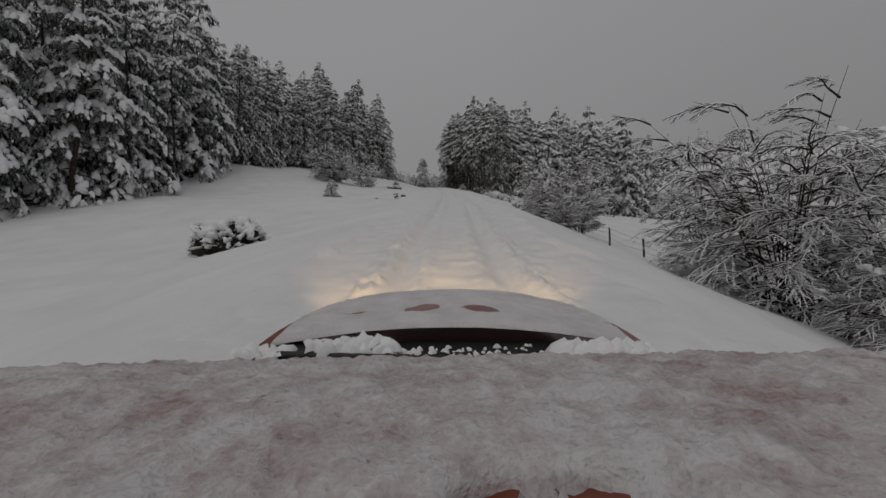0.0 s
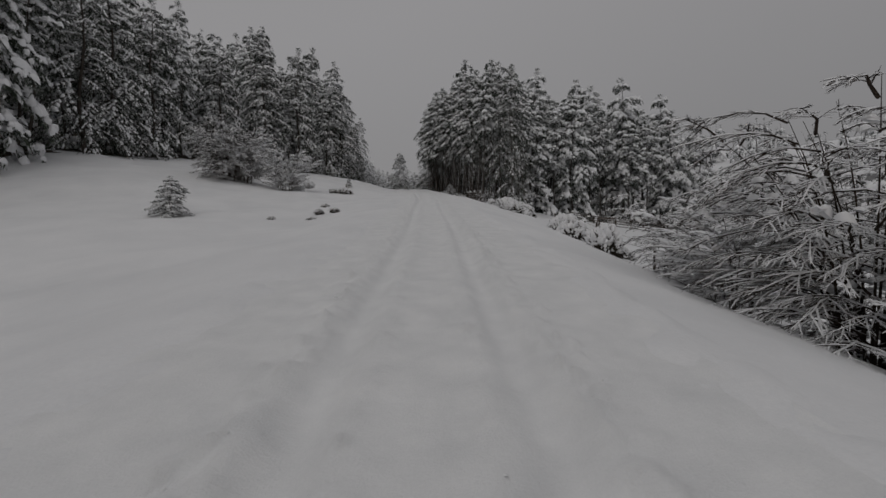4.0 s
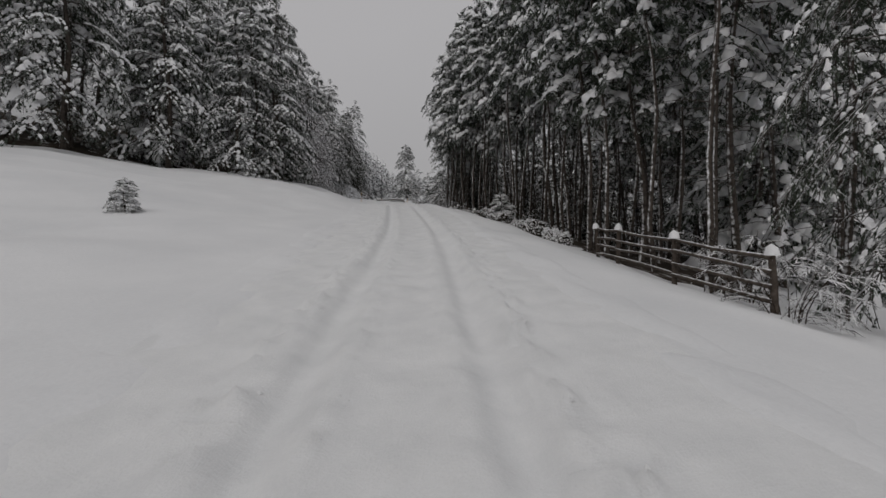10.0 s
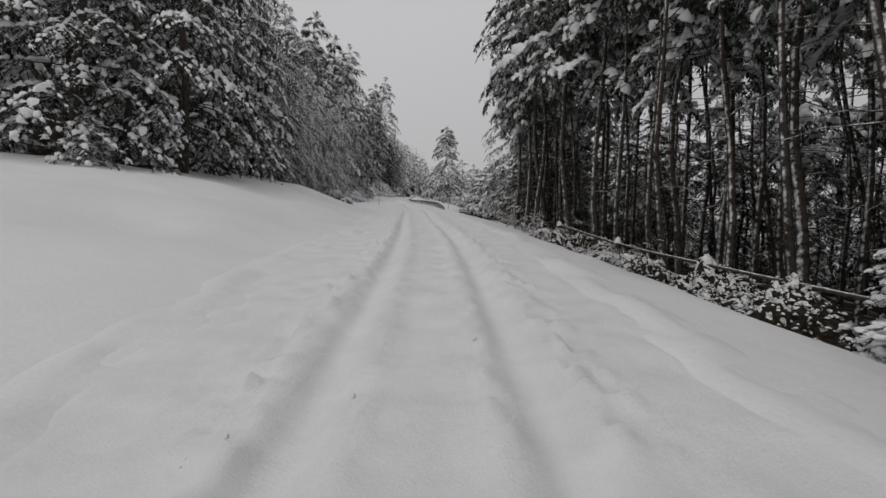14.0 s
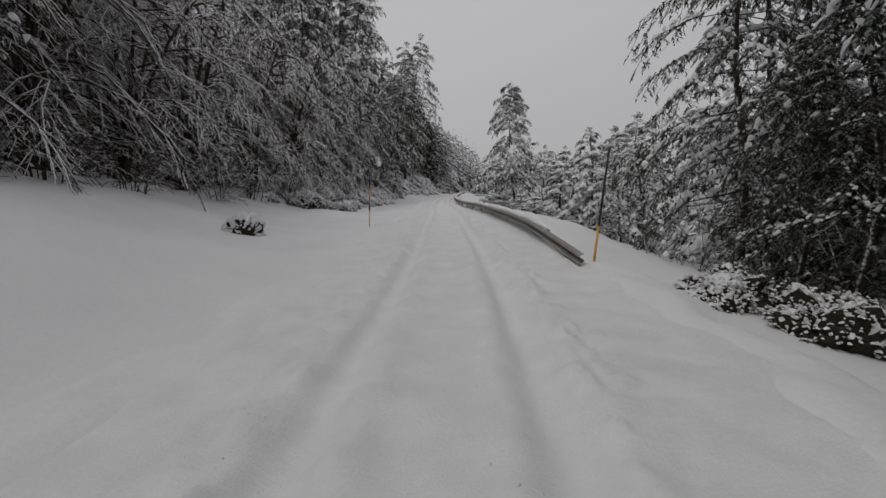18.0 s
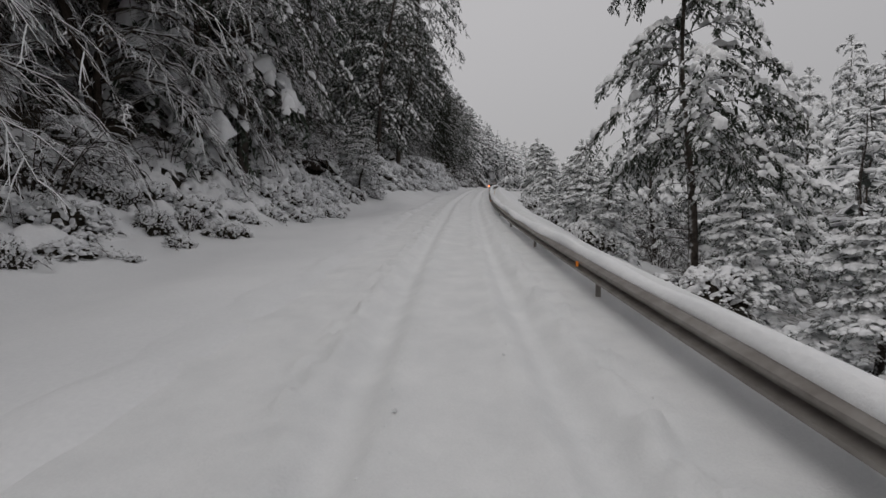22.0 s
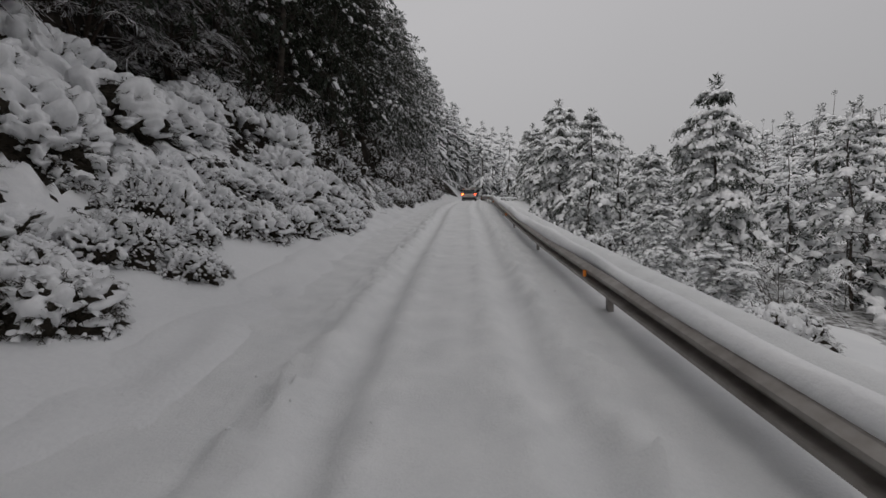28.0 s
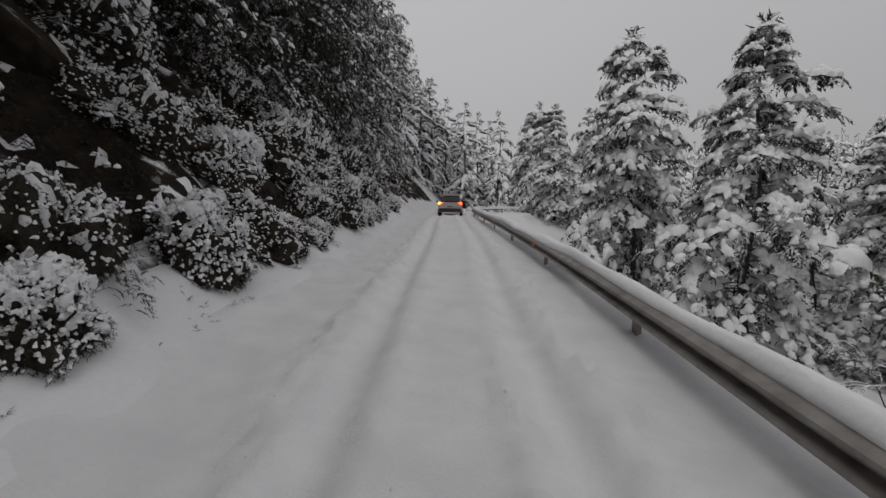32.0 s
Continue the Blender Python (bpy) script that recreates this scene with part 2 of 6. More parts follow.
LAND = {
    -40: (-6, -5, -4.5, -3.5, -2.8, -1.8, -1, -0.2, 0, 0, 0, 0, 0, -0.4, -1.6, -3, -4.3, -5, -6, -7, -8),
    0: (-6, -5, -4.5, -3.5, -2.8, -1.8, -0.9, -0.2, 0, 0, 0, 0, 0, -0.35, -1.4, -2.8, -4.1, -5, -6, -7, -8),
    25: (-4.5, -3.8, -3.4, -2.8, -2.3, -1.5, -0.8, -0.1, 0, 0, 0, 0, 0, -0.3, -1.1, -2.4, -4, -5, -6, -7, -8),
    50: (-0.5, -0.3, -0.2, -0.2, -0.4, -0.6, -0.4, 0, 0, 0, 0, 0, 0, -0.3, -0.9, -2.1, -3.8, -4.6, -5.2, -6, -7),
    75: (6.5, 5, 3.6, 1.8, 0.6, 0.25, 0.15, 0, 0, 0, 0, 0, 0, -0.2, -0.7, -1.4, -3, -4, -4.9, -6, -7),
    90: (9, 5.5, 4.3, 3, 1.8, 1, 0.5, 0.1, 0, 0, 0, 0, 0, -0.2, -0.9, -1.7, -2.6, -3.5, -5.3, -6.6, -8),
    107: (16, 10, 6.5, 3.2, 2.6, 1.9, 1, 0.2, 0, 0, 0, 0, 0, -0.3, -1.1, -1.9, -3, -4, -5.5, -7, -9),
    120: (22, 14, 9, 5, 3, 2, 0.9, 0.1, 0, 0, 0, 0, 0, -0.3, -0.9, -1.8, -3, -4.2, -6, -8, -10),
    135: (28, 18, 12, 6, 2.2, 0.6, 0.1, 0, 0, 0, 0, 0, 0.4, 0.15, -0.9, -2, -3.2, -4.6, -7, -9, -10),
    150: (34, 23, 16, 9, 4, 0.6, 0, 0, 0, 0, 0, 0, 0.36, -0.35, -1.6, -2.7, -4.4, -5.4, -7.5, -8, -6),
    165: (40, 26, 18.5, 10.5, 6, 1.4, -0.1, 0, 0, 0, 0, 0, 0.36, -0.35, -1.6, -2.7, -4.5, -6, -7.5, -6, -2),
    180: (42, 28, 20, 12, 7.5, 3.4, 1.0, 0.06, 0.03, 0, 0, 0, 0.32, -0.8, -2.0, -3.4, -4.6, -6, -6.5, -4, 2),
    195: (45, 30, 22, 13.5, 8.5, 4.8, 2.4, 0.4, 0.07, 0, 0, 0, 0.32, -0.8, -2.0, -3.4, -4.8, -6, -6, -3, 4),
    215: (48, 33, 25, 16, 10.5, 6.3, 3.6, 0.9, 0.16, 0, 0, 0, 0.32, -0.8, -2.0, -3.4, -4.8, -6, -6, -3, 4),
    240: (48, 33, 25, 16, 10.5, 6.3, 3.6, 0.9, 0.16, 0, 0, 0, 0.32, -0.8, -2.0, -3.4, -4.8, -6, -6, -3, 4),
    252: (48, 33, 25, 16, 10.5, 6.3, 3.6, 0.9, 0.16, 0, 0, 0, 0, 0, 0, -0.3, -3, -6, -6, -3, 4),
    275: (48, 33, 25, 16, 10.5, 6.3, 3.6, 0.9, 0.16, 0, 0, 0, 0.32, -0.8, -2.0, -3.4, -4.8, -6, -6, -3, 4),
    380: (48, 33, 25, 16, 10.5, 6.3, 3.6, 0.9, 0.16, 0, 0, 0, 0.32, -0.8, -2.0, -3.4, -4, -5, -4, 0, 8),
}
LAND_S = sorted(LAND)
LAND_H = np.array([LAND[s] for s in LAND_S], float)


def lie(s, u):
    """The land's height over the road's middle, before its small bumps, for equal arrays s and u."""
    s, u = np.asarray(s, float), np.asarray(u, float)
    at = np.clip(s, LAND_S[0], LAND_S[-1] - 1e-6)
    k = np.clip(np.searchsorted(LAND_S, at, "right") - 1, 0, len(LAND_S) - 2)
    lo, hi = np.take(LAND_S, k), np.take(LAND_S, k + 1)
    f = (at - lo) / (hi - lo)
    f = f * f * (3 - 2 * f)
    j = np.clip(np.searchsorted(LAND_U, u, "right") - 1, 0, len(LAND_U) - 2)
    ulo, uhi = np.take(LAND_U, j), np.take(LAND_U, j + 1)
    g = np.clip((u - ulo) / (uhi - ulo), 0, 1)
    near = LAND_H[k, j] * (1 - g) + LAND_H[k, j + 1] * g
    far = LAND_H[k + 1, j] * (1 - g) + LAND_H[k + 1, j + 1] * g
    h = near * (1 - f) + far * f
    h = h + np.maximum(-60 - u, 0) * 0.22 + np.maximum(u - 90, 0) * 0.16
    return h


def ripple(s, u):
    calm = np.clip((np.abs(u) - 2.6) / 2.5, 0, 1)
    swell = 0.12 * np.sin(0.31 * s + 0.9 * np.sin(0.17 * u)) * np.sin(0.43 * u + 1.3) + 0.05 * np.sin(1.1 * s + 0.7 * u) * np.sin(0.9 * u - 0.5 * s)
    return calm * swell


def place(s, u, h=0.0):
    """A point on the land (h over it) at the distance s along the road and u to its right."""
    x, z = line(s)
    return Vector((float(x) + u, s, float(z + lie([s], [u])[0] + ripple(s, u)) + h))


def over_road(s, u, h=0.0):
    x, z = line(s)
    return Vector((float(x) + u, s, float(z) + h))


def mesh_object(name, verts, faces, mat, smooth=False, parent=None, label=""):
    me = bpy.data.meshes.new(name)
    me.from_pydata([tuple(v) for v in verts], [], [tuple(f) for f in faces])
    me.materials.append(mat)
    if smooth:
        me.polygons.foreach_set("use_smooth", [True] * len(me.polygons))
    me.update()
    ob = new(name, me)
    if parent is not None:
        ob.parent = parent
    if label:
        ob["label"] = label
    return ob


def part(name, bm, mat, parent, label="", smooth=False):
    me = bpy.data.meshes.new(name)
    bm.normal_update()
    bm.to_mesh(me)
    bm.free()
    me.materials.append(mat)
    if smooth:
        me.polygons.foreach_set("use_smooth", [True] * len(me.polygons))
    ob = new(name, me)
    if parent is not None:
        ob.parent = parent
    if label:
        ob["label"] = label
    return ob


def grid_mesh(name, ss, uu, height, mat, hole=None):
    s, u = np.meshgrid(ss, uu, indexing="ij")
    x, z = line(s)
    verts = np.stack([x + u, s, z + height(s, u)], -1).reshape(-1, 3)
    n, m = len(ss), len(uu)
    idx = np.arange(n * m).reshape(n, m)
    quads = np.stack([idx[:-1, :-1], idx[:-1, 1:], idx[1:, 1:], idx[1:, :-1]], -1)
    if hole is not None:
        mids, midu = (np.asarray(ss)[:-1] + np.asarray(ss)[1:]) / 2, (np.asarray(uu)[:-1] + np.asarray(uu)[1:]) / 2
        keep = ~hole(*np.meshgrid(mids, midu, indexing="ij"))
        quads = quads[keep]
    return mesh_object(name, verts, quads.reshape(-1, 4), mat, True)


def lumps(s, u, size, seed):
    """Smooth random bumps from -1 to 1 on the plan."""
    rng = np.random.RandomState(seed)
    total = np.zeros_like(s)
    for _ in range(9):
        a, p = rng.uniform(0, 2 * np.pi), rng.uniform(0, 2 * np.pi, 2)
        k = rng.uniform(0.6, 1.7) * 2 * np.pi / size
        total = total + np.sin(k * (np.cos(a) * s + np.sin(a) * u) + p[0] + 1.3 * np.sin(k * 0.6 * (np.cos(a + 1.7) * s + np.sin(a + 1.7) * u) + p[1]))
    return total / 4.0


# the ground: one sheet to the horizon, with the road's bed left open
near_s = np.arange(-12, 262, 0.6)
ground_s = np.r_[-600, -400, -250, -150, -90, -60, -40, -26, -18, near_s, np.arange(265, 400, 4.0), 430, 480, 560, 700, 900, 1200]
side = np.r_[2.6, 2.9, 3.2, 3.6, 4, 4.5, 5, 5.6, 6.3, 7, 7.8, 8.7, 9.7, 10.8, 12, 13.5, 15, 17, 19, 22, 25, 29, 34, 40, 48, 58, 70, 90, 130, 200, 320, 500, 800]
ground_u = np.r_[-side[::-1], side]


# the foot of the cut bank, and two hollows where its earth has slipped
TOE = ((134, -11.5), (138, -10.2), (141, -8.5), (143, -7.0), (150, -7.0), (155, -6.6), (160, -6.0), (165, -6.1), (172, -6.1), (176, -5.7), (183, -4.6), (188, -3.6), (196, -3.5), (200, -3.1), (215, -2.75), (222, -2.9), (240, -3.2), (270, -3.0))


def hollow(s, d):
    """From 0 to 1 inside the hollows of the bank, d from its toe."""
    depth = 0.0
    for s0, d0, long, deep in ((210.0, 2.7, 2.9, 1.5), (214.8, 1.7, 1.3, 1.0), (170.8, 3.1, 1.8, 1.0)):
        depth = np.maximum(depth, np.clip(1.6 * (1 - ((s - s0) / long) ** 2 - ((d - d0) / deep) ** 2), 0, 1))
    return depth


def ground_height(s, u):
    d = np.interp(s, [a for a, _ in TOE], [b for _, b in TOE]) - u
    h = lie(s, u) + ripple(s, u) - 0.7 * hollow(s, d)
    rough = np.clip((np.abs(u) - 2.6) / 3.2, 0, 1)
    return h + rough * (0.05 * lumps(s, u, 2.4, 3) + 0.1 * lumps(s, u, 9.0, 4))


ground = grid_mesh("ground", ground_s, ground_u, ground_height, SNOW, lambda s, u: (np.abs(u) < 2.6) & (s > -12) & (s < 261))
tagged(ground, "deep unbroken snow over sloping meadow and hillside", "ground", "", "structure")

RUTS = (-0.78, 0.78)


def road_height(s, u):
    """Ruts, the loose snow thrown up beside them, and the low banks."""
    edge = np.clip((2.6 - np.abs(u)) / 0.7, 0, 1)
    wander = 0.10 * np.sin(s * 0.09) + 0.05 * np.sin(s * 0.31 + 1.0)
    h = np.zeros_like(s)
    crumb = lumps(s, u, 0.28, 11)
    for r in RUTS:
        d = np.abs(u - r - wander)
        groove = np.clip(1 - (d / 0.2) ** 2, 0, 1)
        ridge = np.exp(-(((d - 0.33) / 0.14) ** 2))
        h = h - 0.08 * groove + ridge * (0.03 + 0.06 * np.maximum(crumb, 0) * (0.6 + 0.4 * np.sign(u * r))) + groove * 0.012 * np.sin(s * 31.0)
    loose = np.exp(-(((np.abs(u - wander) - 1.22) / 0.27) ** 2))
    h = h + loose * 0.09 * np.maximum(lumps(s, u, 0.36, 12), 0) + 0.015 * lumps(s, u, 1.1, 13)
    bank = np.clip((np.abs(u) - 1.6) / 1.0, 0, 1)
    return lie(s, u) + edge * h + edge * bank * 0.02 * (1 + 0.5 * lumps(s, u, 3.0, 14))


road = grid_mesh("road", np.r_[np.arange(-12, 236, 0.11), np.arange(236, 261.2, 0.6), 261.4], np.r_[-2.6, -2.4, -2.2, -2, np.arange(-1.85, 1.9, 0.068), 2, 2.2, 2.4, 2.6], road_height, ROAD_SNOW)
tagged(road, "snow-covered mountain road with two churned wheel ruts", "road", "", "structure")

# the low ragged ridge of thrown-up snow along the verge
def verge(name, ss, middle, label):
    s, off = np.meshgrid(ss, np.linspace(-0.55, 0.55, 9), indexing="ij")
    u = middle + 0.12 * np.sin(s * 0.37) + off
    x, z = line(s)
    dome = 1 - (off / 0.55) ** 2
    h = ground_height(s, u) - 0.035 + dome * (0.075 + 0.05 * lumps(s, off, 0.8, 41) + 0.04 * lumps(s, off, 2.6, 42))
    verts = np.stack([x + u, s, z + h], -1).reshape(-1, 3)
    idx = np.arange(verts.shape[0]).reshape(s.shape)
    ob = mesh_object(name, verts, np.stack([idx[:-1, :-1], idx[:-1, 1:], idx[1:, 1:], idx[1:, :-1]], -1).reshape(-1, 4), SNOW, True)
    return tagged(ob, label, "snow", "", "structure")


verge("verge_snow_left", np.arange(-10, 258, 0.22), -2.6, "low ragged ridge of snow along the road's edge")
verge("verge_snow_right", np.arange(-10, 124, 0.22), 2.6, "low ragged ridge of snow along the road's edge")

# dark needle litter under the pines, where little snow comes down
floor_u = np.r_[6.4, 7.2, 8.2, 9, 10, 11, 12.5, 14, 16, 18, 21, 24, 28, 33, 38, 44, 50]
floor_s = np.arange(82, 127, 0.9)


def floor_height(s, u):
    rim = np.minimum(np.clip((u - 6.4) / 1.5, 0, 1), np.clip((s - np.interp(u, (8, 12, 17, 34, 50), (80.5, 82, 88, 97, 104))) / 3, 0, 1)) * np.clip((126 - s) / 3, 0, 1)
    return ground_height(s, u) + (-0.12 + 0.2 * rim) + 0.05 * lumps(s, u, 1.7, 21) * rim


forest_floor = grid_mesh("forest_floor", floor_s, floor_u, floor_height, LITTER)
tagged(forest_floor, "dark needle litter with patches of snow under the pines", "ground", "", "structure")



def litter_strip(name, ss, border, inward, label, lift=0.08, mat=LITTER):
    """A strip of forest floor, from the wood's border inwards."""
    s, d = np.meshgrid(ss, np.abs(inward), indexing="ij")
    u = np.interp(s, [a for a, _ in border], [b for _, b in border]) + np.sign(inward[-1]) * d
    x, z = line(s)
    wave = 3.5 * lumps(s, u, 14.0, 25) + 1.5 * lumps(s, u, 4.0, 26)
    fade = np.clip(d / 1.5, 0, 1) * np.clip((s - ss[0] - 6 + wave) / 4, 0, 1) * np.clip((ss[-1] - s - 6 + wave) / 4, 0, 1) * np.clip((np.abs(inward[-1]) - 5 - d + wave) / 3, 0, 1)
    h = ground_height(s, u) - 0.14 + fade * (0.14 + lift + 0.06 * lumps(s, u, 1.9, 23) + 0.1 * lumps(s, u, 6.0, 24))
    verts = np.stack([x + u, s, z + h], -1).reshape(-1, 3)
    idx = np.arange(verts.shape[0]).reshape(s.shape)
    quads = np.stack([idx[:-1, :-1], idx[:-1, 1:], idx[1:, 1:], idx[1:, :-1]], -1)
    if inward[-1] < 0:
        quads = quads[..., ::-1]
    ob = mesh_object(name, verts, quads.reshape(-1, 4), mat, True)
    return tagged(ob, label, "ground", "", "structure")


LEFT_EDGE = ((-40, -56), (20, -50), (45, -39), (75, -36), (92, -31), (104, -18), (110, -12.5), (125, -12), (138, -12), (142, -10.6), (150, -10.8), (165, -10.6), (180, -10.2), (195, -9), (205, -7.6), (215, -6.8), (240, -6.3), (380, -6))
RIGHT_EDGE = ((124, 40), (128, 9.5), (137, 7.6), (150, 8.6), (165, 9.5), (175, 10), (190, 12), (200, 16), (222, 13), (236, 10), (380, 8.5))
IN = np.r_[0.3, 1, 1.8, 2.8, 4, 5.5, 7, 9, 12, 16, 22, 30]
litter_strip("hill_floor", np.arange(40, 250, 1.2), LEFT_EDGE, -IN, "dark litter and patchy snow under the hillside trees")
litter_strip("valley_floor", np.arange(126, 300, 1.5), RIGHT_EDGE, IN * 1.4, "shaded forest floor with patchy snow below the road", 0.08, VALLEY_LITTER)

# the cut bank beside the road: dark earth, deepened for tree shade, with rags of snow
bank_s, bank_d = np.arange(136, 268, 0.22), np.arange(0.2, 6.6, 0.21)
bs, bd = np.meshgrid(bank_s, bank_d, indexing="ij")
bu = np.interp(bs, [a for a, _ in TOE], [b for _, b in TOE]) - bd
bx, bz = line(bs)
rim = np.clip((bd - np.interp(bs, (196, 214), (0.9, 0.3))) / 0.7, 0, 1) * np.clip((bs - 136) / 2, 0, 1) * np.clip((6.5 - bd) / 1.5, 0, 1)
bump = 0.13 * lumps(bs, bd, 1.6, 31) + 0.07 * lumps(bs, bd, 0.7, 32)
bh = ground_height(bs, bu) - 0.16 + rim * (0.29 + bump)
verts = np.stack([bx + bu, bs, bz + bh], -1).reshape(-1, 3)
idx = np.arange(verts.shape[0]).reshape(bs.shape)
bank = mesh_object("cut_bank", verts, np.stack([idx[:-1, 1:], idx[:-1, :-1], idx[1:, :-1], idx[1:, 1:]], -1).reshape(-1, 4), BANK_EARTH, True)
tagged(bank, "steep cut bank of dark earth, deepened for tree shade, streaked with snow", "bank", "", "structure")


# ---- plant builders: each gathers vertices and faces, and becomes a few meshes ----
class Bag:
    def __init__(self):
        self.v, self.f = [], []

    def add(self, verts, faces):
        base = len(self.v)
        self.v.extend(verts)
        self.f.extend([tuple(i + base for i in f) for f in faces])


def tube(bag, pts, radii, sides=5):
    """A tapered tube along points."""
    rings, up = [], Vector((0.31, 0.17, 1)).normalized()
    for i, p in enumerate(pts):
        way = (pts[min(i + 1, len(pts) - 1)] - pts[max(i - 1, 0)]).normalized()
        a = way.cross(up if abs(way.dot(up)) < 0.95 else Vector((1, 0, 0))).normalized()
        b = way.cross(a)
        rings.append([p + (a * math.cos(2 * math.pi * k / sides) + b * math.sin(2 * math.pi * k / sides)) * radii[i] for k in range(sides)])
    verts = [v for r in rings for v in r]
    faces = []
    for i in range(len(pts) - 1):
        for k in range(sides):
            faces.append((i * sides + k, i * sides + (k + 1) % sides, (i + 1) * sides + (k + 1) % sides, (i + 1) * sides + k))
    bag.add(verts, faces)


def pad(bag, c, along, width, length, thick, rng, sides=4, sag=0.3):
    """A soft lump of snow that lies on a bough: wide, domed, hanging a little over its edge."""
    along = along.normalized()
    across = along.cross(Vector((0, 0, 1)))
    across = across.normalized() if across.length > 0.05 else Vector((1, 0, 0))
    up = across.cross(along)
    verts = []
    turn = rng.random() * 6.28
    wob = [rng.uniform(0.7, 1.28) for _ in range(sides)]
    for r, z in ((1.0, -0.45), (0.74, 0.5)):
        for k in range(sides):
            a = turn + 2 * math.pi * k / sides
            p = c + along * (math.cos(a) * r * wob[k] * length) + across * (math.sin(a) * r * wob[k] * width) + up * (z * thick)
            p.z -= sag * abs(math.sin(a)) * width * r * 0.5
            verts.append(p)
    verts.append(c + up * thick)
    faces = []
    for k in range(sides):
        faces.append((k, (k + 1) % sides, sides + (k + 1) % sides, sides + k))
        faces.append((sides + k, sides + (k + 1) % sides, 2 * sides))
    bag.add(verts, faces)


def spray(bag, c, way, length, width, rng, droop=0.35, blades=7):
    """A needled twig: short blades in two ragged rows along a drooping axis."""
    way = way.normalized()
    across = way.cross(Vector((0, 0, 1)))
    across = across.normalized() if across.length > 0.05 else Vector((1, 0, 0))
    for k in range(blades):
        q = (k + rng.uniform(0, 0.9)) / blades
        foot = c + way * length * q * 0.75 - Vector((0, 0, droop * length * q * q))
        sgn = 1 if k % 2 else -1
        d = way * rng.uniform(0.5, 0.9) + across * sgn * rng.uniform(0.25, 0.9) + Vector((0, 0, rng.uniform(-0.75, 0.12) - droop * 0.5))
        d = d.normalized() * length * rng.uniform(0.38, 0.62) * (1.1 - 0.4 * q)
        w = d.cross(Vector((rng.uniform(-0.4, 0.4), rng.uniform(-0.4, 0.4), 1)))
        w = w.normalized() * width * rng.uniform(0.24, 0.44)
        bag.add([foot - w, foot + w, foot + d], [(0, 1, 2)])


def paw(white, green, pts, width, thick, rng, cols=4):
    """The load of one bough: a ragged, lumpy drape of snow along its spine, torn here and there, over a skirt of needles."""
    n, up = len(pts), Vector((0, 0, 1))
    snow_v, leaf_v = [], []
    for i, p in enumerate(pts):
        way = (pts[min(i + 1, n - 1)] - pts[max(i - 1, 0)]).normalized()
        across = way.cross(up)
        across = across.normalized() if across.length > 0.05 else Vector((1, 0, 0))
        w = width * (0.55 + 0.6 * math.sin(math.pi * (0.12 + 0.76 * i / (n - 1)))) * rng.uniform(0.55, 1.35)
        t = thick * rng.uniform(0.4, 1.5) * (0.4 if i in (0, n - 1) else 1.0)
        shift = across * rng.uniform(-0.35, 0.35) * width
        for j in range(cols):
            a = 2 * j / (cols - 1) - 1
            wide = w * (rng.uniform(0.5, 1.3) if j in (0, cols - 1) else 1.0)
            foot = p + shift + across * (a * wide) - up * (0.55 * wide * a * a) + way * rng.uniform(-0.2, 0.2) * width
            if i == n - 1:
                foot += way * rng.uniform(-0.3, 0.5) * width - up * rng.uniform(0, 0.45) * width
            snow_v.append(foot + up * (t * (1 - a * a) * rng.uniform(0.5, 1.4) + 0.03))
            leaf_v.append(foot * 1.0 - up * (0.04 + abs(a) * rng.uniform(0.0, 0.5) * width))
    quads = [(i * cols + j, i * cols + j + 1, (i + 1) * cols + j + 1, (i + 1) * cols + j) for i in range(n - 1) for j in range(cols - 1)]
    white.add(snow_v, [f for f in quads if rng.random() > 0.1])
    green.add(leaf_v, [f for f in quads if rng.random() > 0.3])


def clump(bag, c, size, rng, slope):
    """One soft uneven lump of snow on a twig, longer down the slope."""
    sides = rng.choice((5, 6, 7))
    across = slope.cross(Vector((0, 0, 1)))
    across = across.normalized() if across.length > 0.05 else Vector((1, 0, 0))
    up = across.cross(slope).normalized()
    turn, flat = rng.uniform(0, 6.283), rng.uniform(0.5, 0.95)
    wob = [rng.uniform(0.45, 1.35) for _ in range(sides)]
    verts = []
    for r, z in ((1.0, -0.35), (0.66, 0.45)):
        for k in range(sides):
            a = turn + 6.283 * k / sides
            q = r * wob[k] * size
            verts.append(c + slope * (math.cos(a) * q * 1.12) + across * (math.sin(a) * q * 0.92) + up * (z * size * flat) - Vector((0, 0, 0.25 * q * abs(math.sin(a)))))
    verts.append(c + up * size * flat * rng.uniform(0.7, 1.1))
    faces = [(k, (k + 1) % sides, sides + (k + 1) % sides, sides + k) for k in range(sides)]
    faces += [(sides + k, sides + (k + 1) % sides, 2 * sides) for k in range(sides)]
    bag.add(verts, faces)


